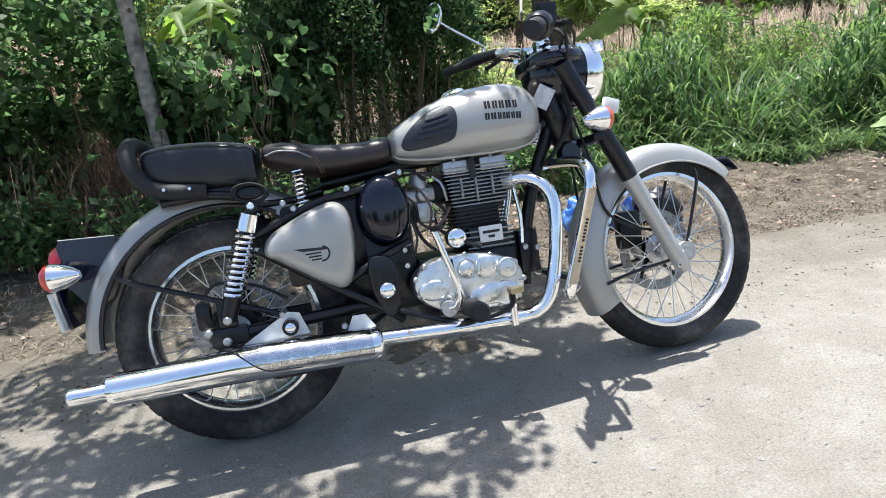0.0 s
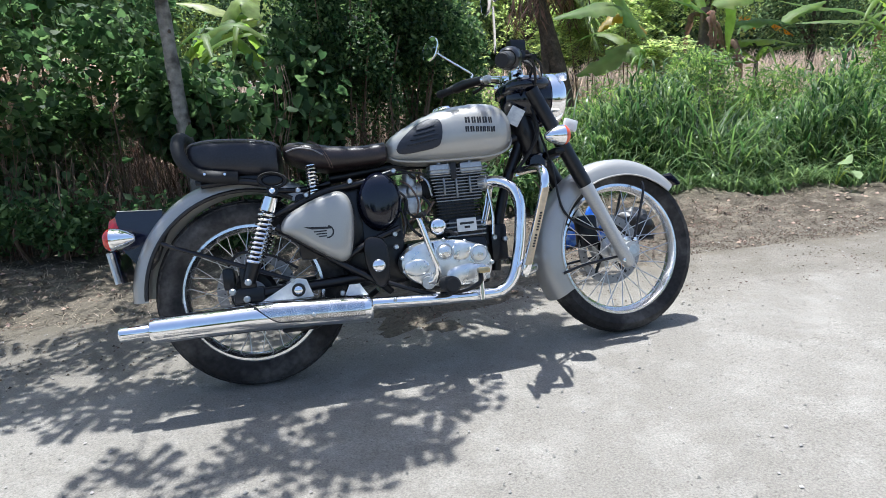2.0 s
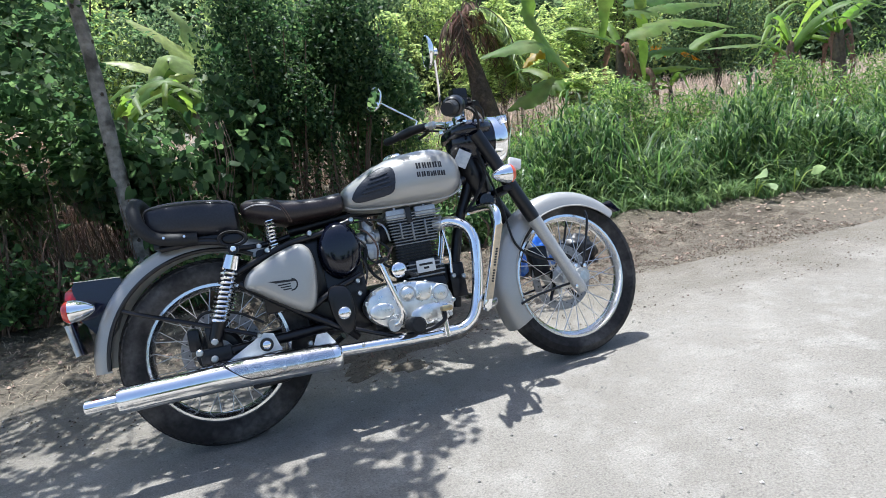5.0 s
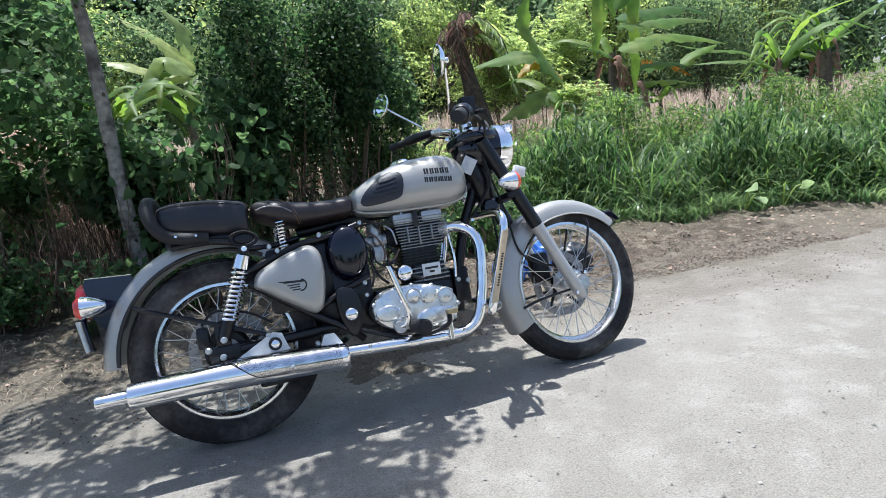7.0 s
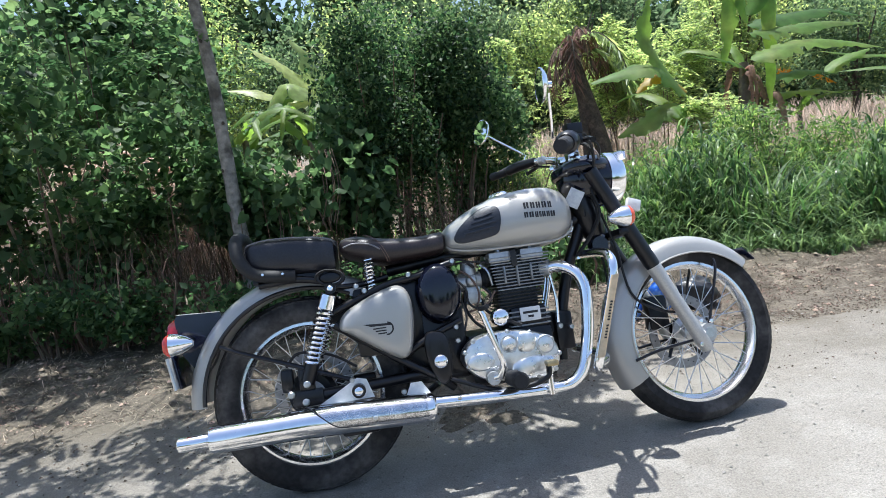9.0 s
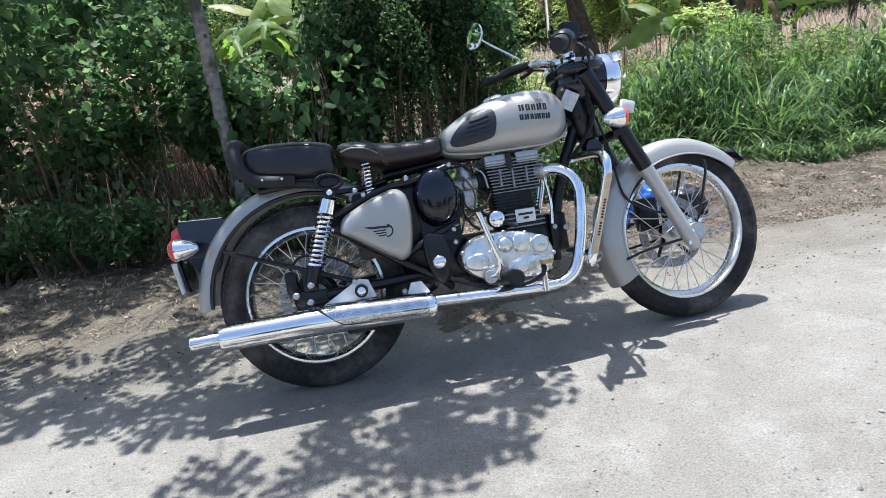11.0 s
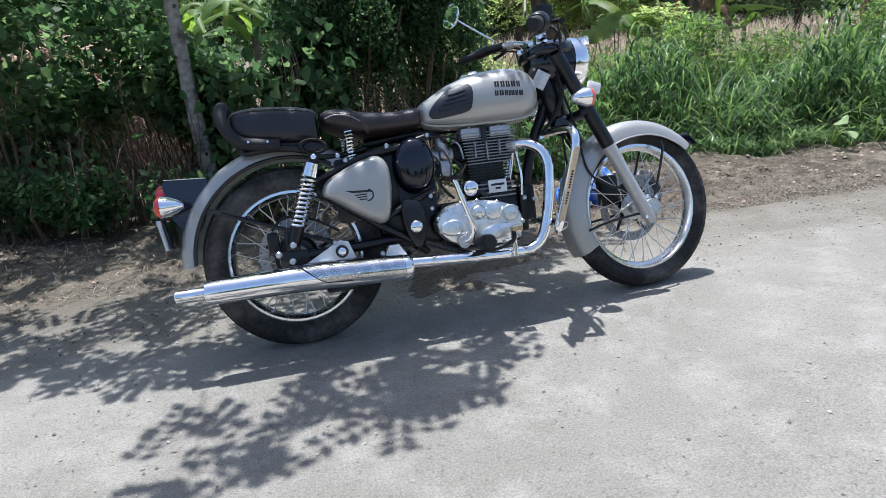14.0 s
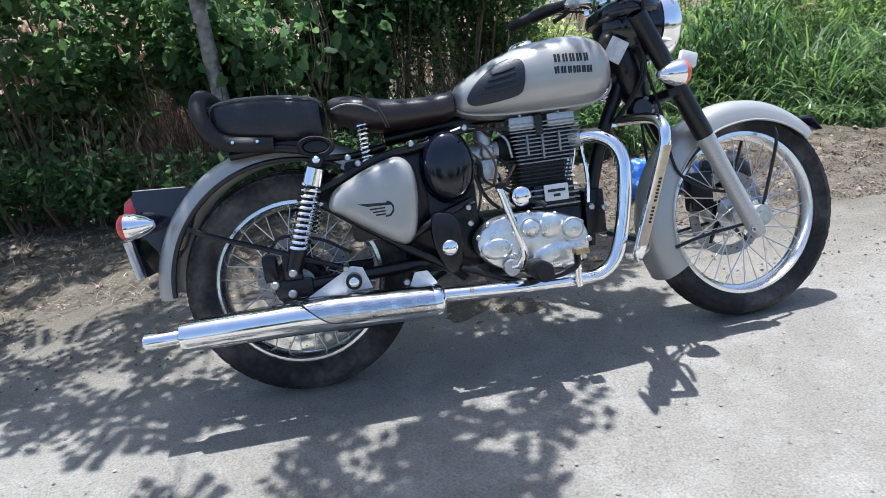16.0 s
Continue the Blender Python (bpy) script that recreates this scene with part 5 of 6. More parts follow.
# ---- the slim tree that shades the road ----
tree = new("tree")
tree.matrix_basis = Matrix.Translation((-.67, 2.78, 0))
tagged(tree, "slim grey-barked roadside tree whose branches shade the road", "tree")
trunk_pts = spline([(0.05, .02, -.05), (0, 0, .6), (-.02, 0, 1.2), (-.03, -.02, 1.9), (-.07, -.08, 2.6), (-.02, -.3, 3.3), (.1, -.6, 4.0)], 6)
part("trunk", tube(bmesh.new(), trunk_pts, [.061 - .032 * i / (len(trunk_pts) - 1) + .003 * math.sin(i * 2.1) for i in range(len(trunk_pts))], 14), M["bark"], tree, "pale grey bark with dark patches")
for i, a in ((5, -1.2), (9, -.5), (12, -2.4), (15, -1.0), (18, -.3), (20, -1.9), (23, -.8), (26, -1.6)):
    c, r = trunk_pts[i], .061 - .032 * i / (len(trunk_pts) - 1)
    w = Vector((math.cos(a), math.sin(a), 0))
    part("knot", rod([c + w * r * .5 - Vector((0, 0, .014)), c + w * r * .93, c + w * r * 1.10 + Vector((0, 0, .012))], [.014, .013, .007], 8), M["dark_bark"], tree, "dark knot of a lost twig")
crown_pts = []
rng, place_rng = np.random.default_rng(21), rng


def limb(e, sprays, spread, thick=.013):
    """A thin branch from the upper trunk to e (from the tree's foot) with leaf stalks along its outer half."""
    s_ = trunk_pts[int(25 + (len(trunk_pts) - 26) * rng.random())]
    pp = spline([s_, s_.lerp(e, .5) + Vector((0, 0, .3)), e], 7)
    part("limb", tube(bmesh.new(), pp, [thick - (thick - .002) * j / (len(pp) - 1) for j in range(len(pp))], 5), M["bark"], tree)
    for j in range(8, len(pp)):
        for _ in range(sprays):
            crown_pts.append(pp[j] + Vector(rng.normal(size=3)) * spread)


for i in range(9):
    limb(Vector((rng.uniform(-2.3, 1.5), rng.uniform(-1.55, -.4), rng.uniform(2.5, 3.2))), 2, .12)
for i in range(9):
    limb(Vector((rng.uniform(.9, 1.75), rng.uniform(-1.75, -1.25), rng.uniform(2.6, 2.9))), 2, .12)
# outer boughs: where each one's shade lies on the road (x, y), its half width and depth, and its leaf stalks
for sx_, sy_, rx, ry, n in ((.0, -.55, .46, .23, 24), (.36, -.58, .20, .14, 6), (.50, -.33, .26, .09, 10), (.12, -.34, .20, .06, 5), (-.30, -.72, .18, .08, 5), (-.85, .38, .40, .32, 30), (-.62, .02, .20, .12, 6),
                            (-1.25, .20, .34, .22, 13), (-1.55, .62, .48, .32, 28), (-2.3, .50, .45, .35, 26), (.15, .62, .45, .30, 34), (.78, .55, .38, .24, 28), (1.30, .80, .34, .22, 14), (1.0, .24, .18, .08, 6),
                            (.38, .20, .42, .11, 19), (-.12, -.10, .20, .05, 8), (-.28, .10, .24, .12, 11), (-.46, -.10, .14, .08, 5), (.28, .06, .30, .06, 8), (.78, .11, .30, .07, 10), (.50, .38, .36, .12, 17), (.70, -.03, .18, .05, 4), (.25, -.06, .22, .05, 4)):
    z = rng.uniform(2.45, 2.65)
    k = (Vector(SUN) / SUN.z) * z
    hub = Vector((sx_ + k.x + .67, sy_ + k.y - 2.78, z))
    limb(hub, 0, .1, .009)
    for _ in range(n):
        a, r = rng.uniform(0, 2 * math.pi), math.sqrt(rng.random())
        q = hub + Vector((rx * r * math.cos(a), ry * r * math.sin(a), rng.uniform(-.12, .12)))
        part("twig", rod([hub, q], [.003, .0015], 4), M["bark"], tree)
        crown_pts.append(q + Vector(rng.normal(size=3)) * .02)
crown_pts += [Vector((-.3, .1, 2.2)) + Vector(rng.normal(size=3)) * .35 for _ in range(40)]


def pinnate(points, n_pairs, length, leaflet):
    """Feathered leaves: pairs of leaflets along each stalk."""
    pl, wy = [], []
    for p in points:
        d = Vector(rng.normal(size=3))
        d.z = d.z * .3 - .25
        d.normalize()
        s = d.cross(Vector((0, 0, 1))).normalized()
        L = length * rng.uniform(.7, 1.25)
        for k in range(n_pairs):
            t = (k + 1) / n_pairs
            q = p + d * L * (t - .4) + Vector((0, 0, -.25 * L * t * t))
            for sg in (-1, 1):
                pl.append(q)
                wy.append((s * sg + d * .45) * 3)
    return pl, wy, leaflet


# extra high limbs above the view, added to shade the hedge
for i in range(16):
    limb(Vector((rng.uniform(-3.0, 2.2), rng.uniform(-.5, .9), rng.uniform(2.9, 3.7))), 3, .22)
pl, wy, lf = pinnate(crown_pts, 7, .26, .066)
crown = new("crown", leaf_mesh("crown", pl, lf * rng.uniform(.8, 1.2, len(pl)), M["leaf_mid"], "small", .1, .8, wy))
crown.parent = tree
rng = place_rng

# ---- tall grass beside the field ----
def grass_front(x):
    """The line at which the grass begins: it draws nearer to the road further along."""
    return 2.56 - .34 * np.clip(x - 3.5, 0, 2.4) + .09 * np.sin(x * 3) + .07 * np.sin(x * 7.7 + 1)


gx, gy = clumped(8000, 1.75, 9.0, 1.75, 4.4, 200, .10)
keep = (gy > grass_front(gx)) & ((gx - 4.45) ** 2 + (gy - 2.2) ** 2 > .11)
gx, gy = gx[keep], gy[keep]
gh = rng.uniform(.32, 1.22, len(gx)) * np.clip((gy - grass_front(gx) + .30) / 1.0, .28, 1) * np.clip(.72 + .28 * np.sin(gx * 1.9 + gy * 2.3), .5, 1)
grass = new("grass", grass_mesh("grass", gx, gy, gh * (.72 + .4 * np.sin(gx * 5.3 + 1.1 * np.sin(gy * 6)) ** 2), .026, M["grass"], 1.25, 6))
yx, yy = clumped(6000, 1.7, 9.0, 1.7, 4.4, 420, .10)
keep = (yy > grass_front(yx) - .10) & ((yx - 4.45) ** 2 + (yy - 2.1) ** 2 > .11)
yx, yy = yx[keep], yy[keep]
grass_dry = new("yellow_grass", grass_mesh("yellow_grass", yx, yy, rng.uniform(.15, .8, len(yx)) * np.clip((yy - grass_front(yx) + .34) / .8, .3, 1), .028, M["grass_light"], 1.9, 6))
ex_ = rng.uniform(1.8, 8.5, 4200)
ey_ = grass_front(ex_) + rng.uniform(-.22, .22, len(ex_)) * rng.random(len(ex_)) ** .5
fringe = new("grass_fringe", grass_mesh("grass_fringe", ex_, ey_, rng.uniform(.07, .32, len(ex_)), .020, M["grass_light"], 1.9, 5))
rng, place_rng = np.random.default_rng(33), rng
kx, ky = clumped(2300, 1.75, 9.0, 1.75, 4.0, 170, .11)
keep = (ky > grass_front(kx) + .03) & ((kx - 4.45) ** 2 + (ky - 2.1) ** 2 > .14)
kx, ky = kx[keep], ky[keep]
kh = rng.uniform(.35, 1.0, len(kx)) * np.clip(.78 + .34 * np.sin(kx * 2.6 + 1.7 * np.sin(ky * 3)), .5, 1.12) * np.clip((ky - grass_front(kx) + .30) / .9, .30, 1)
kz = np.array([ground_height(x, y) for x, y in zip(kx, ky)])
stalks = new("grass_stalks", grass_mesh("grass_stalks", kx, ky, kh, .011, M["grass"], .12, 3))
tagged(stalks, "upright green grass stalks", "grass", kind="stuff")
# two sets of like blades; the paler one has sunlight in its colour
for nm, per, mt, lab in (("stalk_blades", 6, "grass", "short drooping blades on the grass stalks"), ("pale_stalk_blades", 3, "grass_light", "paler blades on the grass stalks, sunlight put into their colour")):
    k = np.repeat(np.arange(len(kx)), per)
    at = rng.uniform(.15, 1.0, len(k))
    blades = new(nm, grass_mesh(nm, kx[k], ky[k], rng.uniform(.13, .27, len(k)), .022, M[mt], 2.0, 6, base=kz[k] + kh[k] * at))
    tagged(blades, lab, "grass", kind="stuff")
rng = place_rng
tagged(fringe, "short pale grass along the foot of the tall grass", "grass", kind="stuff")
tagged(grass_dry, "pale yellow-green grass blades among the tall grass", "grass", kind="stuff")
tagged(grass, "tall arching green grass at the edge of the road", "grass", kind="stuff")
for x, y, w, d, h, n in ((3.3, 4.4, 1.2, .8, .95, 4200), (4.7, 4.5, 1.5, .9, 1.10, 5600), (6.2, 4.5, 1.6, .9, 1.0, 5600), (7.8, 4.6, 1.6, 1.0, 1.25, 5600), (9.4, 4.9, 1.8, 1.0, 1.45, 5600), (2.6, 4.7, 1.0, .9, .75, 1800)):
    shrub("roadside_bush", x, y, w, d, h, n, .075, M["weed"], "long", "leafy green weed bush behind the grass", "weed", group="weed bushes", lumps=12)


def big_leaf(root, x, y, z, size, a):
    """A broad pale leaf on a bent stalk."""
    part("stalk", rod([(0, 0, -.02), (x * .6, y * .6, z * .8), (x, y, z)], .006, 6, 4), M["leaf_light"], root)
    ob = new("leaf", leaf_mesh("leaf", [(x, y, z)], [size], M["leaf_pale"], "heart", .35, .35, [(3 * math.cos(a), 3 * math.sin(a), .2)]))
    ob.parent = root


for x, y, leaves in ((4.42, 2.16, 3), (4.72, 2.02, 2)):
    root = new("broadleaf_plant")
    root.matrix_basis = Matrix.Translation((x, y, ground_height(x, y)))
    tagged(root, "low plant with broad pale green leaves on the verge", "plant", "broad-leaved plants")
    for k in range(leaves):
        a = -1.6 + .9 * rng.normal()
        big_leaf(root, .16 * math.cos(a), .16 * math.sin(a), rng.uniform(.12, .24), rng.uniform(.12, .17), a)
sx, sy = clumped(7000, -4, 1.0, .95, 2.5, 300, .16)
s2x = rng.uniform(1.9, 6.5, 1500)
s2y = grass_front(s2x) - rng.uniform(.0, .38, len(s2x))
sx, sy = np.concatenate([sx, s2x]), np.concatenate([sy, s2y])
straw = new("straw", grass_mesh("straw", sx, sy, rng.uniform(.02, .075, len(sx)), .0035, M["straw"], 2.7, 3))
tagged(straw, "dry straw and dead grass litter on the verge", "straw", kind="stuff")
ux, uy = clumped(3600, .0, 1.35, .30, 1.0, 110, .07)
under = new("leaf_litter", grass_mesh("leaf_litter", ux, uy, rng.uniform(.015, .05, len(ux)), .009, M["mulch"], 2.9, 3))
tagged(under, "dead brown leaves lying under the motorcycle", "leaf litter", kind="stuff")
dx, dy = clumped(9000, 1.4, 3.2, 1.15, 2.3, 46, .17)
d2x, d2y = clumped(9500, -3.2, 1.2, .95, 2.3, 120, .15)
dx, dy = np.concatenate([dx, d2x]), np.concatenate([dy, d2y])
litter = new("dead_grass", grass_mesh("dead_grass", dx, dy, rng.uniform(.015, .06, len(dx)), .008, M["mulch"], 2.9, 3))
tagged(litter, "brown cut grass lying along the verge", "dead grass", kind="stuff")


def pebbles(name, n, x0, x1, y0, y1, r0, r1, lift, label, mat="pebble"):
    verts, faces = [], []
    base = [(0, 0, 1), (1, 0, .1), (.3, .95, 0), (-.8, .6, .1), (-.8, -.6, 0), (.3, -.95, .1)]
    for _ in range(n):
        x, y, r = rng.uniform(x0, x1), rng.uniform(y0, y1), r0 + (r1 - r0) * rng.random() ** 3
        k = len(verts)
        for b in base:
            verts.append((x + r * b[0] * rng.uniform(.7, 1.2), y + r * b[1] * rng.uniform(.7, 1.2), lift(x, y) + r * b[2] * .7 - (.001 if b[2] < .5 else 0)))
        faces += [(k, k + 1 + i, k + 1 + (i + 1) % 5) for i in range(5)]
    ob = new(name, raw_mesh(name, verts, faces, M[mat], False))
    return tagged(ob, label, "pebbles", kind="stuff")


pebbles("pebbles", 4600, -2.5, 4.5, -1.6, 1.2, .0012, .0072, lambda x, y: .003, "small stones and grit scattered on the road")
pebbles("crumbs", 3600, -3, 6, .25, 1.15, .0015, .008, lambda x, y: max(.001, ground_height(x, y)), "crumbs of earth strewn over the road's edge", "clod")
pebbles("mulch_crumbs", 15000, 1.3, 4.1, .90, 2.1, .002, .0085, lambda x, y: max(.001, ground_height(x, y)), "brown crumbs of soil and mulch beside the road", "clod")
pebbles("clods", 3400, -4, 6.5, .80, 2.5, .003, .020, ground_height, "clods of dry earth on the verge", "litter")


# ---- bananas, palm and field beyond ----
def arched_leaf(points, width, fold=0.3, torn=0.35):
    """A long banana leaf along a midrib, its blade folded down from the rib and slit here and there."""
    bm = bmesh.new()
    line = spline([Vector(p) for p in points], 7)
    n = len(line) - 1
    prev = None
    for i, c in enumerate(line):
        t = i / n
        d = (line[min(n, i + 1)] - line[max(0, i - 1)]).normalized()
        side = d.cross(Vector((0, -0.50, 0.87)))
        side = side.normalized() if side.length > .05 else Vector((1, 0, 0))
        up = side.cross(d)
        w = width * .57 * min(1, (t * 7 + .15) ** .6) * max(.03, (1 - t) * 1.9 if t > .47 else 1) ** .6
        row = []
        for k, sg in ((1, 1), (.5, 1), (0, 1), (.5, -1), (1, -1)):
            ww = w * (1 - (torn * 1.3 * rng.random() if k == 1 and rng.random() < .6 else 0))
            row.append(bm.verts.new(c + side * sg * ww * k - up * ww * fold * k * k * rng.uniform(.6, 1.4)))
        if prev:
            for q in range(4):
                if not (q in (0, 3) and rng.random() < .16 * torn):
                    bm.faces.new((prev[q], prev[q + 1], row[q + 1], row[q]))
        prev = row
    return bm


def banana(x, y, h, leaves, stems=1, label="banana plant with broad green leaves", own=(), spread=.22, reach=(1.1, 1.8), dry=0, thick=.10):
    """Stems with drooping crowns; own: leaves along given midribs, with widths and materials."""
    root = new("banana_plant")
    z0 = ground_height(x, y)
    root.matrix_basis = Matrix.Translation((x, y, z0))
    tagged(root, label, "banana plant", "banana grove")
    for s in range(stems):
        o = Vector((rng.normal() * spread, rng.normal() * spread, 0)) if stems > 1 else Vector()
        hh = h * rng.uniform(.85, 1.0)
        lean = Vector((rng.normal() * .05, rng.normal() * .05, 0)) * hh
        part("stem", rod([o + Vector((0, 0, -.05)), o + lean * .4 + Vector((0, 0, hh * .5)), o + lean + Vector((0, 0, hh))], [thick, thick * .85, thick * .5], 10), M["stem"], root)
        for i in range(dry):
            a, b = rng.uniform(0, 2 * math.pi), o + lean + Vector((0, 0, hh * rng.uniform(.7, .98)))
            w, L = Vector((math.cos(a), math.sin(a), 0)), rng.uniform(.7, 1.3)
            part("dead_leaf", arched_leaf([b, b + w * .22 + Vector((0, 0, .12)), b + w * .34 + Vector((0, 0, -L * .4)), b + w * .26 + Vector((0, 0, -L))], .13, .4, .8), M["dead_palm"], root, "hanging dead brown leaf")
        for i in range(leaves):
            a, L = rng.uniform(0, 2 * math.pi), rng.uniform(*reach)
            w, b = Vector((math.cos(a), math.sin(a), 0)), o + lean + Vector((0, 0, hh * rng.uniform(.85, 1.0)))
            rise, fall = rng.uniform(.15, .55), rng.uniform(-.25, .35)
            part("leaf", arched_leaf([b, b + w * L * .3 + Vector((0, 0, L * rise * .75)), b + w * L * .65 + Vector((0, 0, L * rise)), b + w * L + Vector((0, 0, L * (rise + fall - .25)))], rng.uniform(.14, .24)), M["banana"], root)
    for pts, w, mt in own:
        bm = arched_leaf([Vector(p) - Vector((x, y, z0)) for p in pts], w * 1.35, .25, .6 if mt == "yellow_leaf" else .35)
        part("leaf", bm, M[mt], root, "withered orange leaf" if mt == "yellow_leaf" else "")
    return root


rng = np.random.default_rng(12)
banana(7.70, 8.9, 2.6, 2, 1, "banana plant with a thick brown stem and long level leaves", dry=7, thick=.16, own=
       ((((7.81, 8.80, 3.07), (7.61, 8.80, 3.70), (7.43, 8.80, 2.96), (7.26, 8.80, 2.25)), 0.24, "banana"),
        (((7.78, 8.70, 3.18), (8.15, 8.70, 3.69), (8.19, 8.70, 2.53), (8.13, 8.70, 1.45)), 0.26, "banana"),
        (((7.62, 8.50, 2.81), (8.12, 8.50, 2.83), (8.54, 8.50, 2.86), (9.20, 8.50, 2.89), (9.94, 8.50, 2.82)), 0.36, "banana"),
        (((8.12, 9.20, 3.07), (8.65, 9.20, 3.17), (9.72, 9.20, 3.26), (10.59, 9.20, 3.07)), 0.36, "banana"),
        (((7.32, 8.00, 2.27), (7.80, 8.00, 2.42), (8.39, 8.00, 2.51), (9.13, 8.00, 2.44), (9.87, 8.00, 2.27)), 0.36, "banana"),
        (((8.21, 8.90, 1.97), (8.86, 8.90, 2.08), (9.26, 8.90, 2.07), (9.75, 8.90, 1.99)), 0.24, "banana"),
        (((8.19, 8.90, 1.68), (8.76, 8.90, 1.71), (9.28, 8.90, 1.70), (9.82, 8.90, 1.61)), 0.2, "banana"),
        (((8.18, 8.90, 1.36), (8.58, 8.90, 1.38), (8.94, 8.90, 1.30)), 0.18, "banana"),
        (((9.16, 8.50, 1.99), (9.64, 8.50, 2.22), (10.05, 8.50, 2.34)), 0.24, "banana")))
banana(8.21, 9.1, 1.9, 2, 1, "slimmer banana plant growing beside a thicker one", dry=4, thick=.12)
banana(12.82, 13.8, 1.5, 5, 1, "far banana plant with withered orange leaves",
       ((((12.73, 13.80, 2.46), (12.45, 13.80, 2.69), (12.13, 13.80, 2.54)), 0.42, "yellow_leaf"),
        (((13.08, 13.80, 2.53), (13.55, 13.80, 2.38), (13.96, 13.80, 2.15)), 0.42, "yellow_leaf")))
banana(5.56, 7.2, 1.3, 1, 1, "young banana plant with low broad leaves",
       ((((5.58, 7.20, 1.74), (5.10, 7.20, 2.21), (4.53, 7.20, 2.18), (4.01, 7.20, 2.07)), 0.36, "banana"),
        (((5.45, 7.00, 1.55), (5.13, 7.00, 1.56), (4.68, 7.00, 1.34), (4.29, 7.00, 1.20)), 0.36, "banana"),
        (((5.70, 7.40, 1.82), (5.35, 7.40, 2.08), (5.09, 7.40, 2.06), (4.84, 7.40, 1.87)), 0.26, "old_leaf"),
        (((5.60, 7.30, 1.75), (5.16, 7.30, 2.39), (5.00, 7.30, 2.81), (5.12, 7.30, 3.32)), 0.26, "banana")))
# own leaves take the lighter leaf colour in place of sun shining through them
banana(-0.46, 9.5, 1.9, 3, 1, "banana plant seen through the hedge, backlight put into its paler leaves",
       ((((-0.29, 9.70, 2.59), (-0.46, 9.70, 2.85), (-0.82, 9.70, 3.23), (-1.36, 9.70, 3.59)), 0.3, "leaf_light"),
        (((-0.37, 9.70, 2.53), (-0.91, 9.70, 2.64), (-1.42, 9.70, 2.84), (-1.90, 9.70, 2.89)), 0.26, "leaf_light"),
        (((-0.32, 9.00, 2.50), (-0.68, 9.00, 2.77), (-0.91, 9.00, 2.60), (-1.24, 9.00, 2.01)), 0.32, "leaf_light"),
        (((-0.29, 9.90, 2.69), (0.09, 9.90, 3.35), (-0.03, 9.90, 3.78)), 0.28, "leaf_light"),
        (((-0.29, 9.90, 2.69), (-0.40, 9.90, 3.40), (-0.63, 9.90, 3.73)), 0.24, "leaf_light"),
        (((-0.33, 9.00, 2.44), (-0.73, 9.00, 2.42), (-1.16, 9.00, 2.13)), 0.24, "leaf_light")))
banana(-1.5, 8.6, 1.8, 5, 2)
banana(-3.4, 8.8, 1.6, 6, 2)
banana(12.1, 9.0, 2.1, 9, 1, "banana plant with drooping leaves", reach=(1.6, 2.4), dry=5, thick=.15)
banana(14.2, 9.6, 2.4, 8, 2, reach=(1.6, 2.4), dry=3, thick=.14)
banana(-4.2, 9.5, 2.4, 6, 2)
banana(2.0, 9.0, 2.2, 6, 2)
for x, y, w, h, n in ((5.5, 9.3, .8, 3.4, 380), (6.6, 9.9, 1.0, 3.5, 420), (7.5, 10.6, 1.0, 3.6, 380), (5.9, 11.0, 1.1, 4.0, 420), (3.3, 10.8, 1.2, 3.8, 420), (5.7, 6.9, .45, 1.6, 140), (6.5, 7.6, .4, 1.8, 120), (1.2, 9.8, 1.2, 3.6, 420), (-2.6, 8.6, 1.2, 3.6, 420)):
    root = shrub("feathery_shrub", x, y, w * 1.4, w, h, 10, .05, M["leaf_light"], "small", "bright green feathery-leaved shrub" if x > 2 else "green feathery-leaved shrub behind the hedge", stems=4, group="feathery shrubs")
    pts = [Vector(p) for p in blob_points(n, (0, 0, h * .62), (w, w * .9, h * .42))]
    a_, b_, c_ = pinnate(pts, 9, .32, .075)
    ob = new("feathery_crown", leaf_mesh("feathery_crown", a_, c_ * rng.uniform(.8, 1.2, len(a_)), M["leaf_light"] if x > 2 else M["leaf_mid"], "small", .1, .8, b_))
    ob.parent = root
palm = new("palm")
palm.matrix_basis = Matrix.Translation((4.63, 9.0, 0))
tagged(palm, "short palm with a dark trunk and hanging dead fronds", "palm")
part("trunk", rod([(.42, 0, -.1), (.26, 0, 1.1), (-0.08, 0, 2.3), (-0.26, 0, 3.05)], [.17, .15, .14, .10], 12, 6), M["dark_bark"], palm)
part("side_stem", rod([(.02, .1, -.1), (0.0, .1, 1.2), (-0.06, .05, 2.0), (-0.20, 0, 2.6)], [.11, .10, .09, .07], 8, 4), M["dark_bark"], palm)
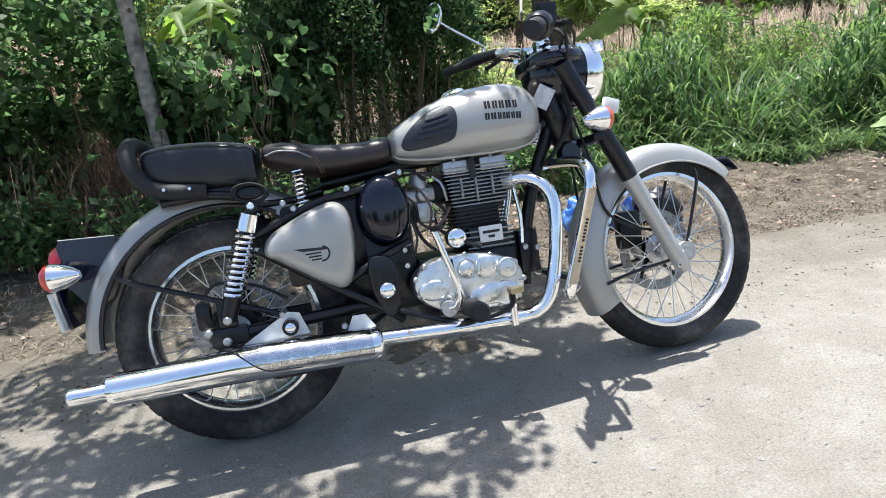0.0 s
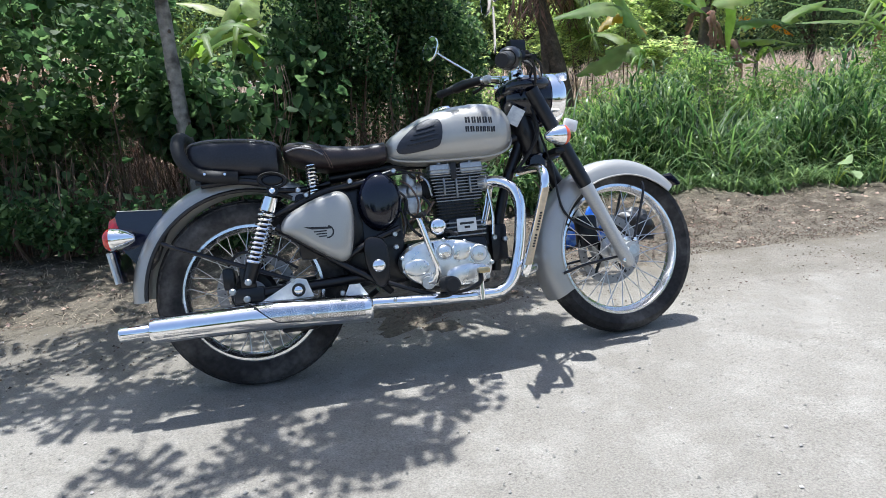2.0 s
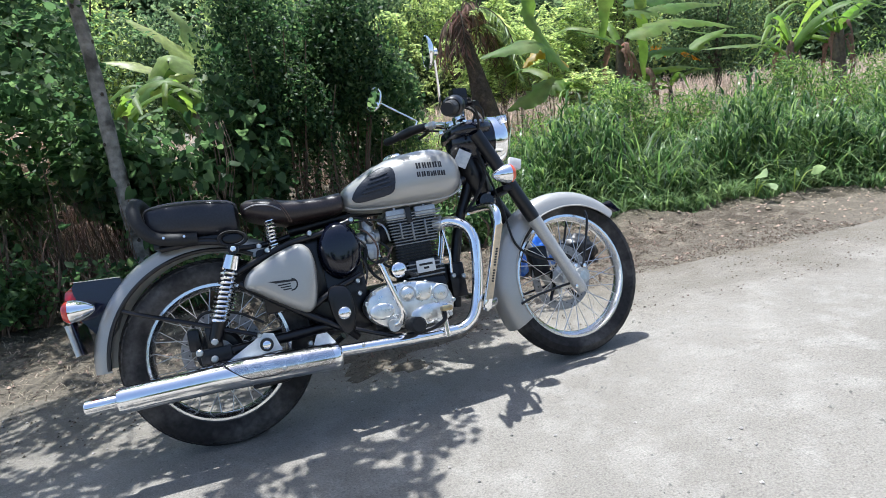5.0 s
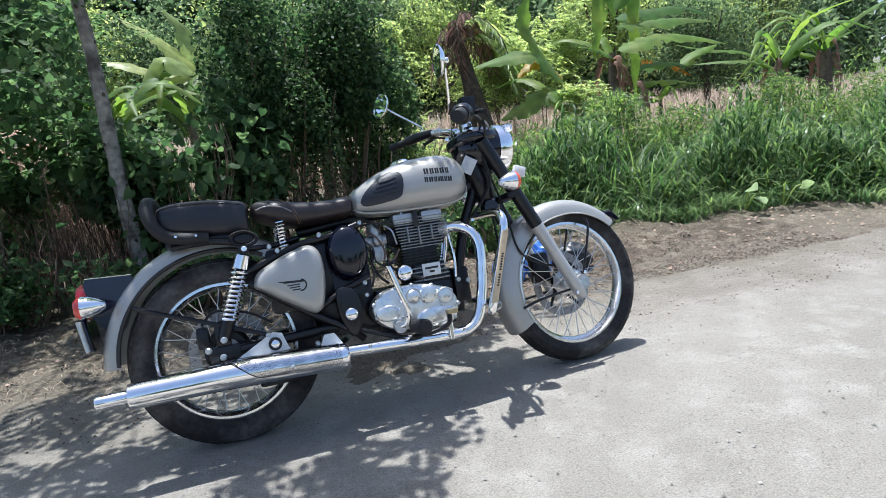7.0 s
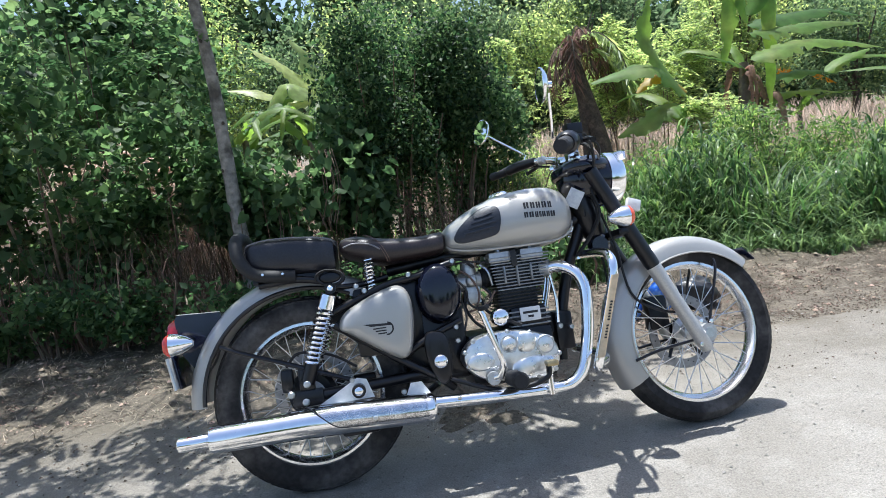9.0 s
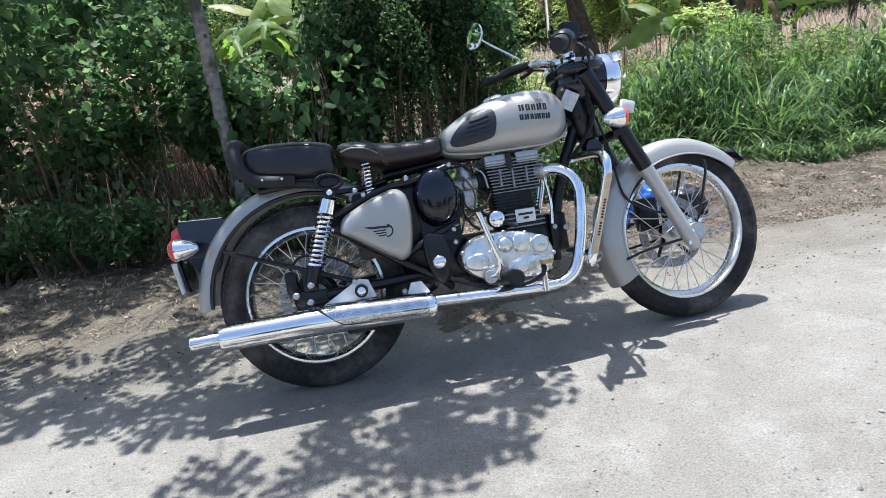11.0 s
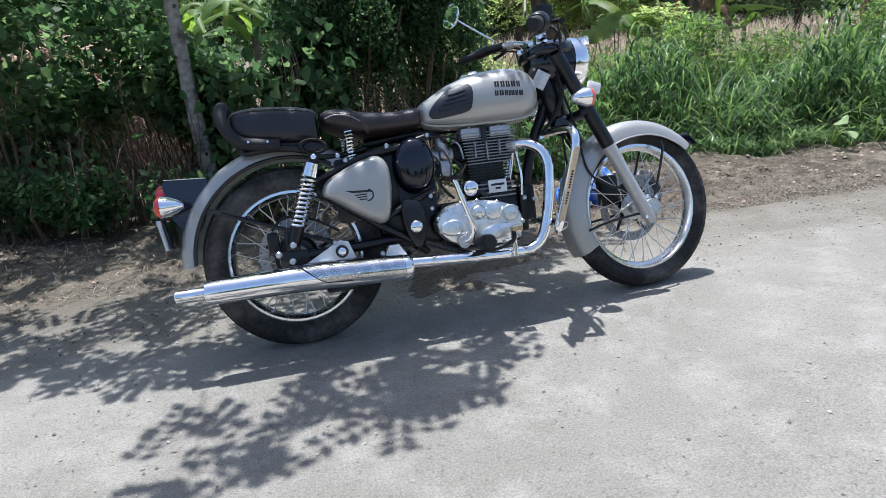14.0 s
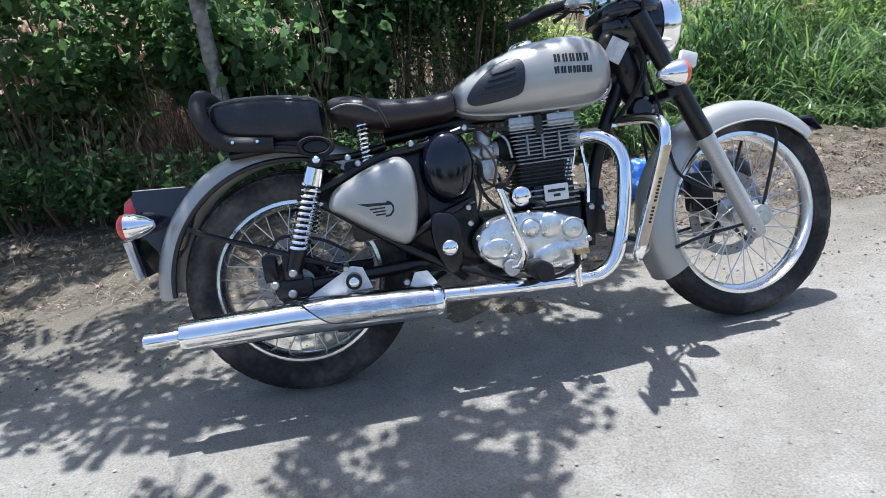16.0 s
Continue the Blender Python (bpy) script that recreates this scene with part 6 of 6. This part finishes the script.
for i in range(18, 34):
    a = rng.uniform(0, 2 * math.pi)
    live = i >= 29
    o = Vector((-0.20, 0, rng.uniform(2.68, 3.18)))
    w = Vector((math.cos(a), .6 * math.sin(a), 0))
    if live:
        L = rng.uniform(.8, 1.4)
        w = Vector((abs(w.x) + .3, w.y - .15, 0))
        pts = spline([o, o + w * L * .45 + Vector((0, 0, .10)), o + w * L * .8 + Vector((0, 0, -.25)), o + w * L + Vector((0, 0, -.85))], 6)
    else:
        L = rng.uniform(.22, .66)
        pts = spline([o, o + w * L * .55 + Vector((0, 0, .24)), o + w * L + Vector((0, 0, -.05)), o + w * L * 1.12 + Vector((0, 0, -rng.uniform(.25, .70)))], 6)
    part("frond_stalk", tube(bmesh.new(), pts, .012, 5), M["frond"], palm)
    a_, b_ = [], []
    for p, q in zip(pts[3:], pts[2:]):
        w = (p - q).normalized()
        s = w.cross(Vector((0, 0, 1)))
        s = s.normalized() if s.length > .1 else Vector((1, 0, 0))
        for k in range(4 if live else 2):
            for sg in (-1, 1):
                a_.append(p.lerp(q, k / 4))
                b_.append((s * sg + w * .5 + Vector((0, 0, -.35 if live else -1.2))) * 3)
    ob = new("frond", leaf_mesh("frond", a_, np.full(len(a_), .40 if live else .30), M["leaf_light"] if live else M["dead_palm"], "thin", .2, .3, b_))
    ob.parent = palm
cx, cy = clumped(21000, -10, 36, 9.8, 24, 3400, .12)
field = new("dry_field", grass_mesh("dry_field", cx, cy, rng.uniform(.7, 1.75, len(cx)), .034, M["maize"], .6, 4))
tagged(field, "dry pale maize stalks standing in the field", "crop", kind="stuff")
heap = new("stover_heap")
heap.matrix_basis = Matrix.Translation((-2.35, 6.0, 0))
tagged(heap, "sunlit heap of pale dead leaves and stalks behind the hedge", "heap")
mound = bmesh.new()
bmesh.ops.create_icosphere(mound, subdivisions=4, radius=1.0)
for v in mound.verts:
    k = 1 + .10 * math.sin(v.co.x * 5 + 2) * math.sin(v.co.z * 6 + v.co.y * 4) + .05 * math.sin(v.co.x * 13 + v.co.z * 11)
    v.co = Vector((v.co.x * 1.25 * k, v.co.y * .80 * k, v.co.z * 1.50 * k * (1 - .22 * v.co.x)))
part("mound", mound, M["maize"], heap)
k = [v.co.copy() for v in heap.children[0].data.vertices if v.co.z > .2]
k = np.array([k[i] for i in rng.integers(0, len(k), 5200)]) + rng.normal(size=(5200, 3)) * .035
dead = new("dead_leaves", grass_mesh("dead_leaves", k[:, 0], k[:, 1], rng.uniform(.10, .32, len(k)), .030, M["maize"], 2.4, 4, base=k[:, 2]))
tagged(dead, kind="stuff")
dead.parent = heap
lx, ly = clumped(9000, -6, 14, 4.5, 9.5, 900, .16)
litter = new("dry_litter", grass_mesh("dry_litter", lx, ly, rng.uniform(.10, .35, len(lx)), .022, M["maize"], 2.2, 3))
tagged(litter, "pale dead leaves and stalks on the ground before the field", "litter", kind="stuff")
fx, fy = clumped(3200, -8, 14, 4.6, 8.0, 260, .14)
fgrass = new("field_grass", grass_mesh("field_grass", fx, fy, rng.uniform(.15, .45, len(fx)), .024, M["grass"], .8, 3))
tagged(fgrass, "green weeds and grass before the field", "grass", kind="stuff")

# ---- orchard trees beyond the field edge ----
for i in range(13):
    x, y, h = -11 + 2.5 * i + rng.normal() * .5, 13 + 3 * rng.random(), rng.uniform(4.3, 6.2)
    t = new("orchard_tree")
    t.matrix_basis = Matrix.Translation((x, y, ground_height(x, y)))
    tagged(t, "leafy bright green tree behind the field", "tree", "orchard trees")
    part("trunk", rod([(0, 0, -.2), (.1, 0, h * .3), (0, 0, h * .7)], [.13, .10, .05], 8), M["dark_bark"], t)
    for k in range(5):
        a = rng.uniform(0, 2 * math.pi)
        part("limb", rod([(0.05, 0, h * .35), (.6 * math.cos(a), .6 * math.sin(a), h * .55), (1.1 * math.cos(a), 1.1 * math.sin(a), h * .8)], [.06, .04, .015], 6), M["dark_bark"], t)
    pts = blob_points(9000, (0, 0, h * .66), (2.0, 1.6, h * .40), lumps=20)
    ob = new("crown", leaf_mesh("crown", pts, rng.uniform(.07, .14, len(pts)), M["leaf_light"] if i % 2 else M["far"], "small"))
    ob.parent = t

# ---- far trees ----
for i in range(46):
    far = i >= 22
    k, m_ = (i - 22, 23) if far else (i, 21)
    x = (-60 + 130 * k / m_ if far else -26 + 66 * k / m_) + rng.normal()
    y = 44 + 8 * rng.random() if far else 24 + 8 * rng.random()
    h = rng.uniform(13, 18) if far else rng.uniform(6.0, 9.0)
    t = new("far_tree")
    t.matrix_basis = Matrix.Translation((x, y, ground_height(x, y)))
    tagged(t, "dark green tree beyond the field", "tree", "far trees")
    part("trunk", rod([(0, 0, -.2), (.1, 0, h * .3), (0, 0, h * .6)], [.22, .17, .08], 8), M["dark_bark"], t)
    pts = blob_points(4200 if not far else 3000, (0, 0, h * .50), (4.6 if far else 3.0, 3.0, h * .56), lumps=14)
    ob = new("crown", leaf_mesh("crown", pts, rng.uniform(.5, 1.0, len(pts)) * (1.5 if far else .5), M["far"], "small"))
    ob.parent = t

# the far side of the road: unseen trees, added for the chrome to reflect
for i in range(16):
    x = -22 + 46 * i / 15 + rng.normal()
    h = rng.uniform(4.5, 7.0)
    t = new("roadside_tree")
    t.matrix_basis = Matrix.Translation((x * 1.6, -26 - 4 * rng.random(), ground_height(x, -27)))
    tagged(t, "unseen green tree across the road, added for reflections", "tree", "trees across the road")
    part("trunk", rod([(0, 0, -.2), (.1, 0, h * .3), (0, 0, h * .6)], [.22, .17, .08], 8), M["dark_bark"], t)
    pts = blob_points(1500, (0, 0, h * .50), (2.6, 2.0, h * .52), lumps=12)
    ob = new("crown", leaf_mesh("crown", pts, rng.uniform(.3, .55, len(pts)), M["far"], "small"))
    ob.parent = t


# ---- the bag left on the verge ----
def crumpled(name, x, y, w, d, h, mat, parent, seed, label=""):
    """A slack sack: a lathe-like body pushed in and out by folds."""
    bm = bmesh.new()
    bmesh.ops.create_icosphere(bm, subdivisions=4, radius=1)
    for v in bm.verts:
        c = v.co.copy()
        f = 1 + .22 * noise.fractal(c * 1.6 + Vector((seed, 0, 0)), 1, 2, 3) + .07 * noise.noise(c * 6 + Vector((0, seed, 0)))
        v.co = Vector((x + c.x * w * f, y + c.y * d * f, max(0, h * (.82 + c.z * f))))
    return part(name, bm, mat, parent, label)


bag = new("bag")
bag.matrix_basis = Matrix.Translation((2.02, 1.40, ground_height(2.02, 1.40)))
tagged(bag, "crumpled blue and black bag lying on the verge", "bag")
crumpled("blue_side", -.30, 0, .115, .09, .13, M["blue"], bag, 2.0, "shiny blue plastic")
crumpled("black_side", .17, .03, .135, .11, .11, M["ink"], bag, 7.0, "black cloth")
crumpled("blue_flap", -.10, -.02, .085, .06, .14, M["blue"], bag, 4.0, "shiny blue plastic")
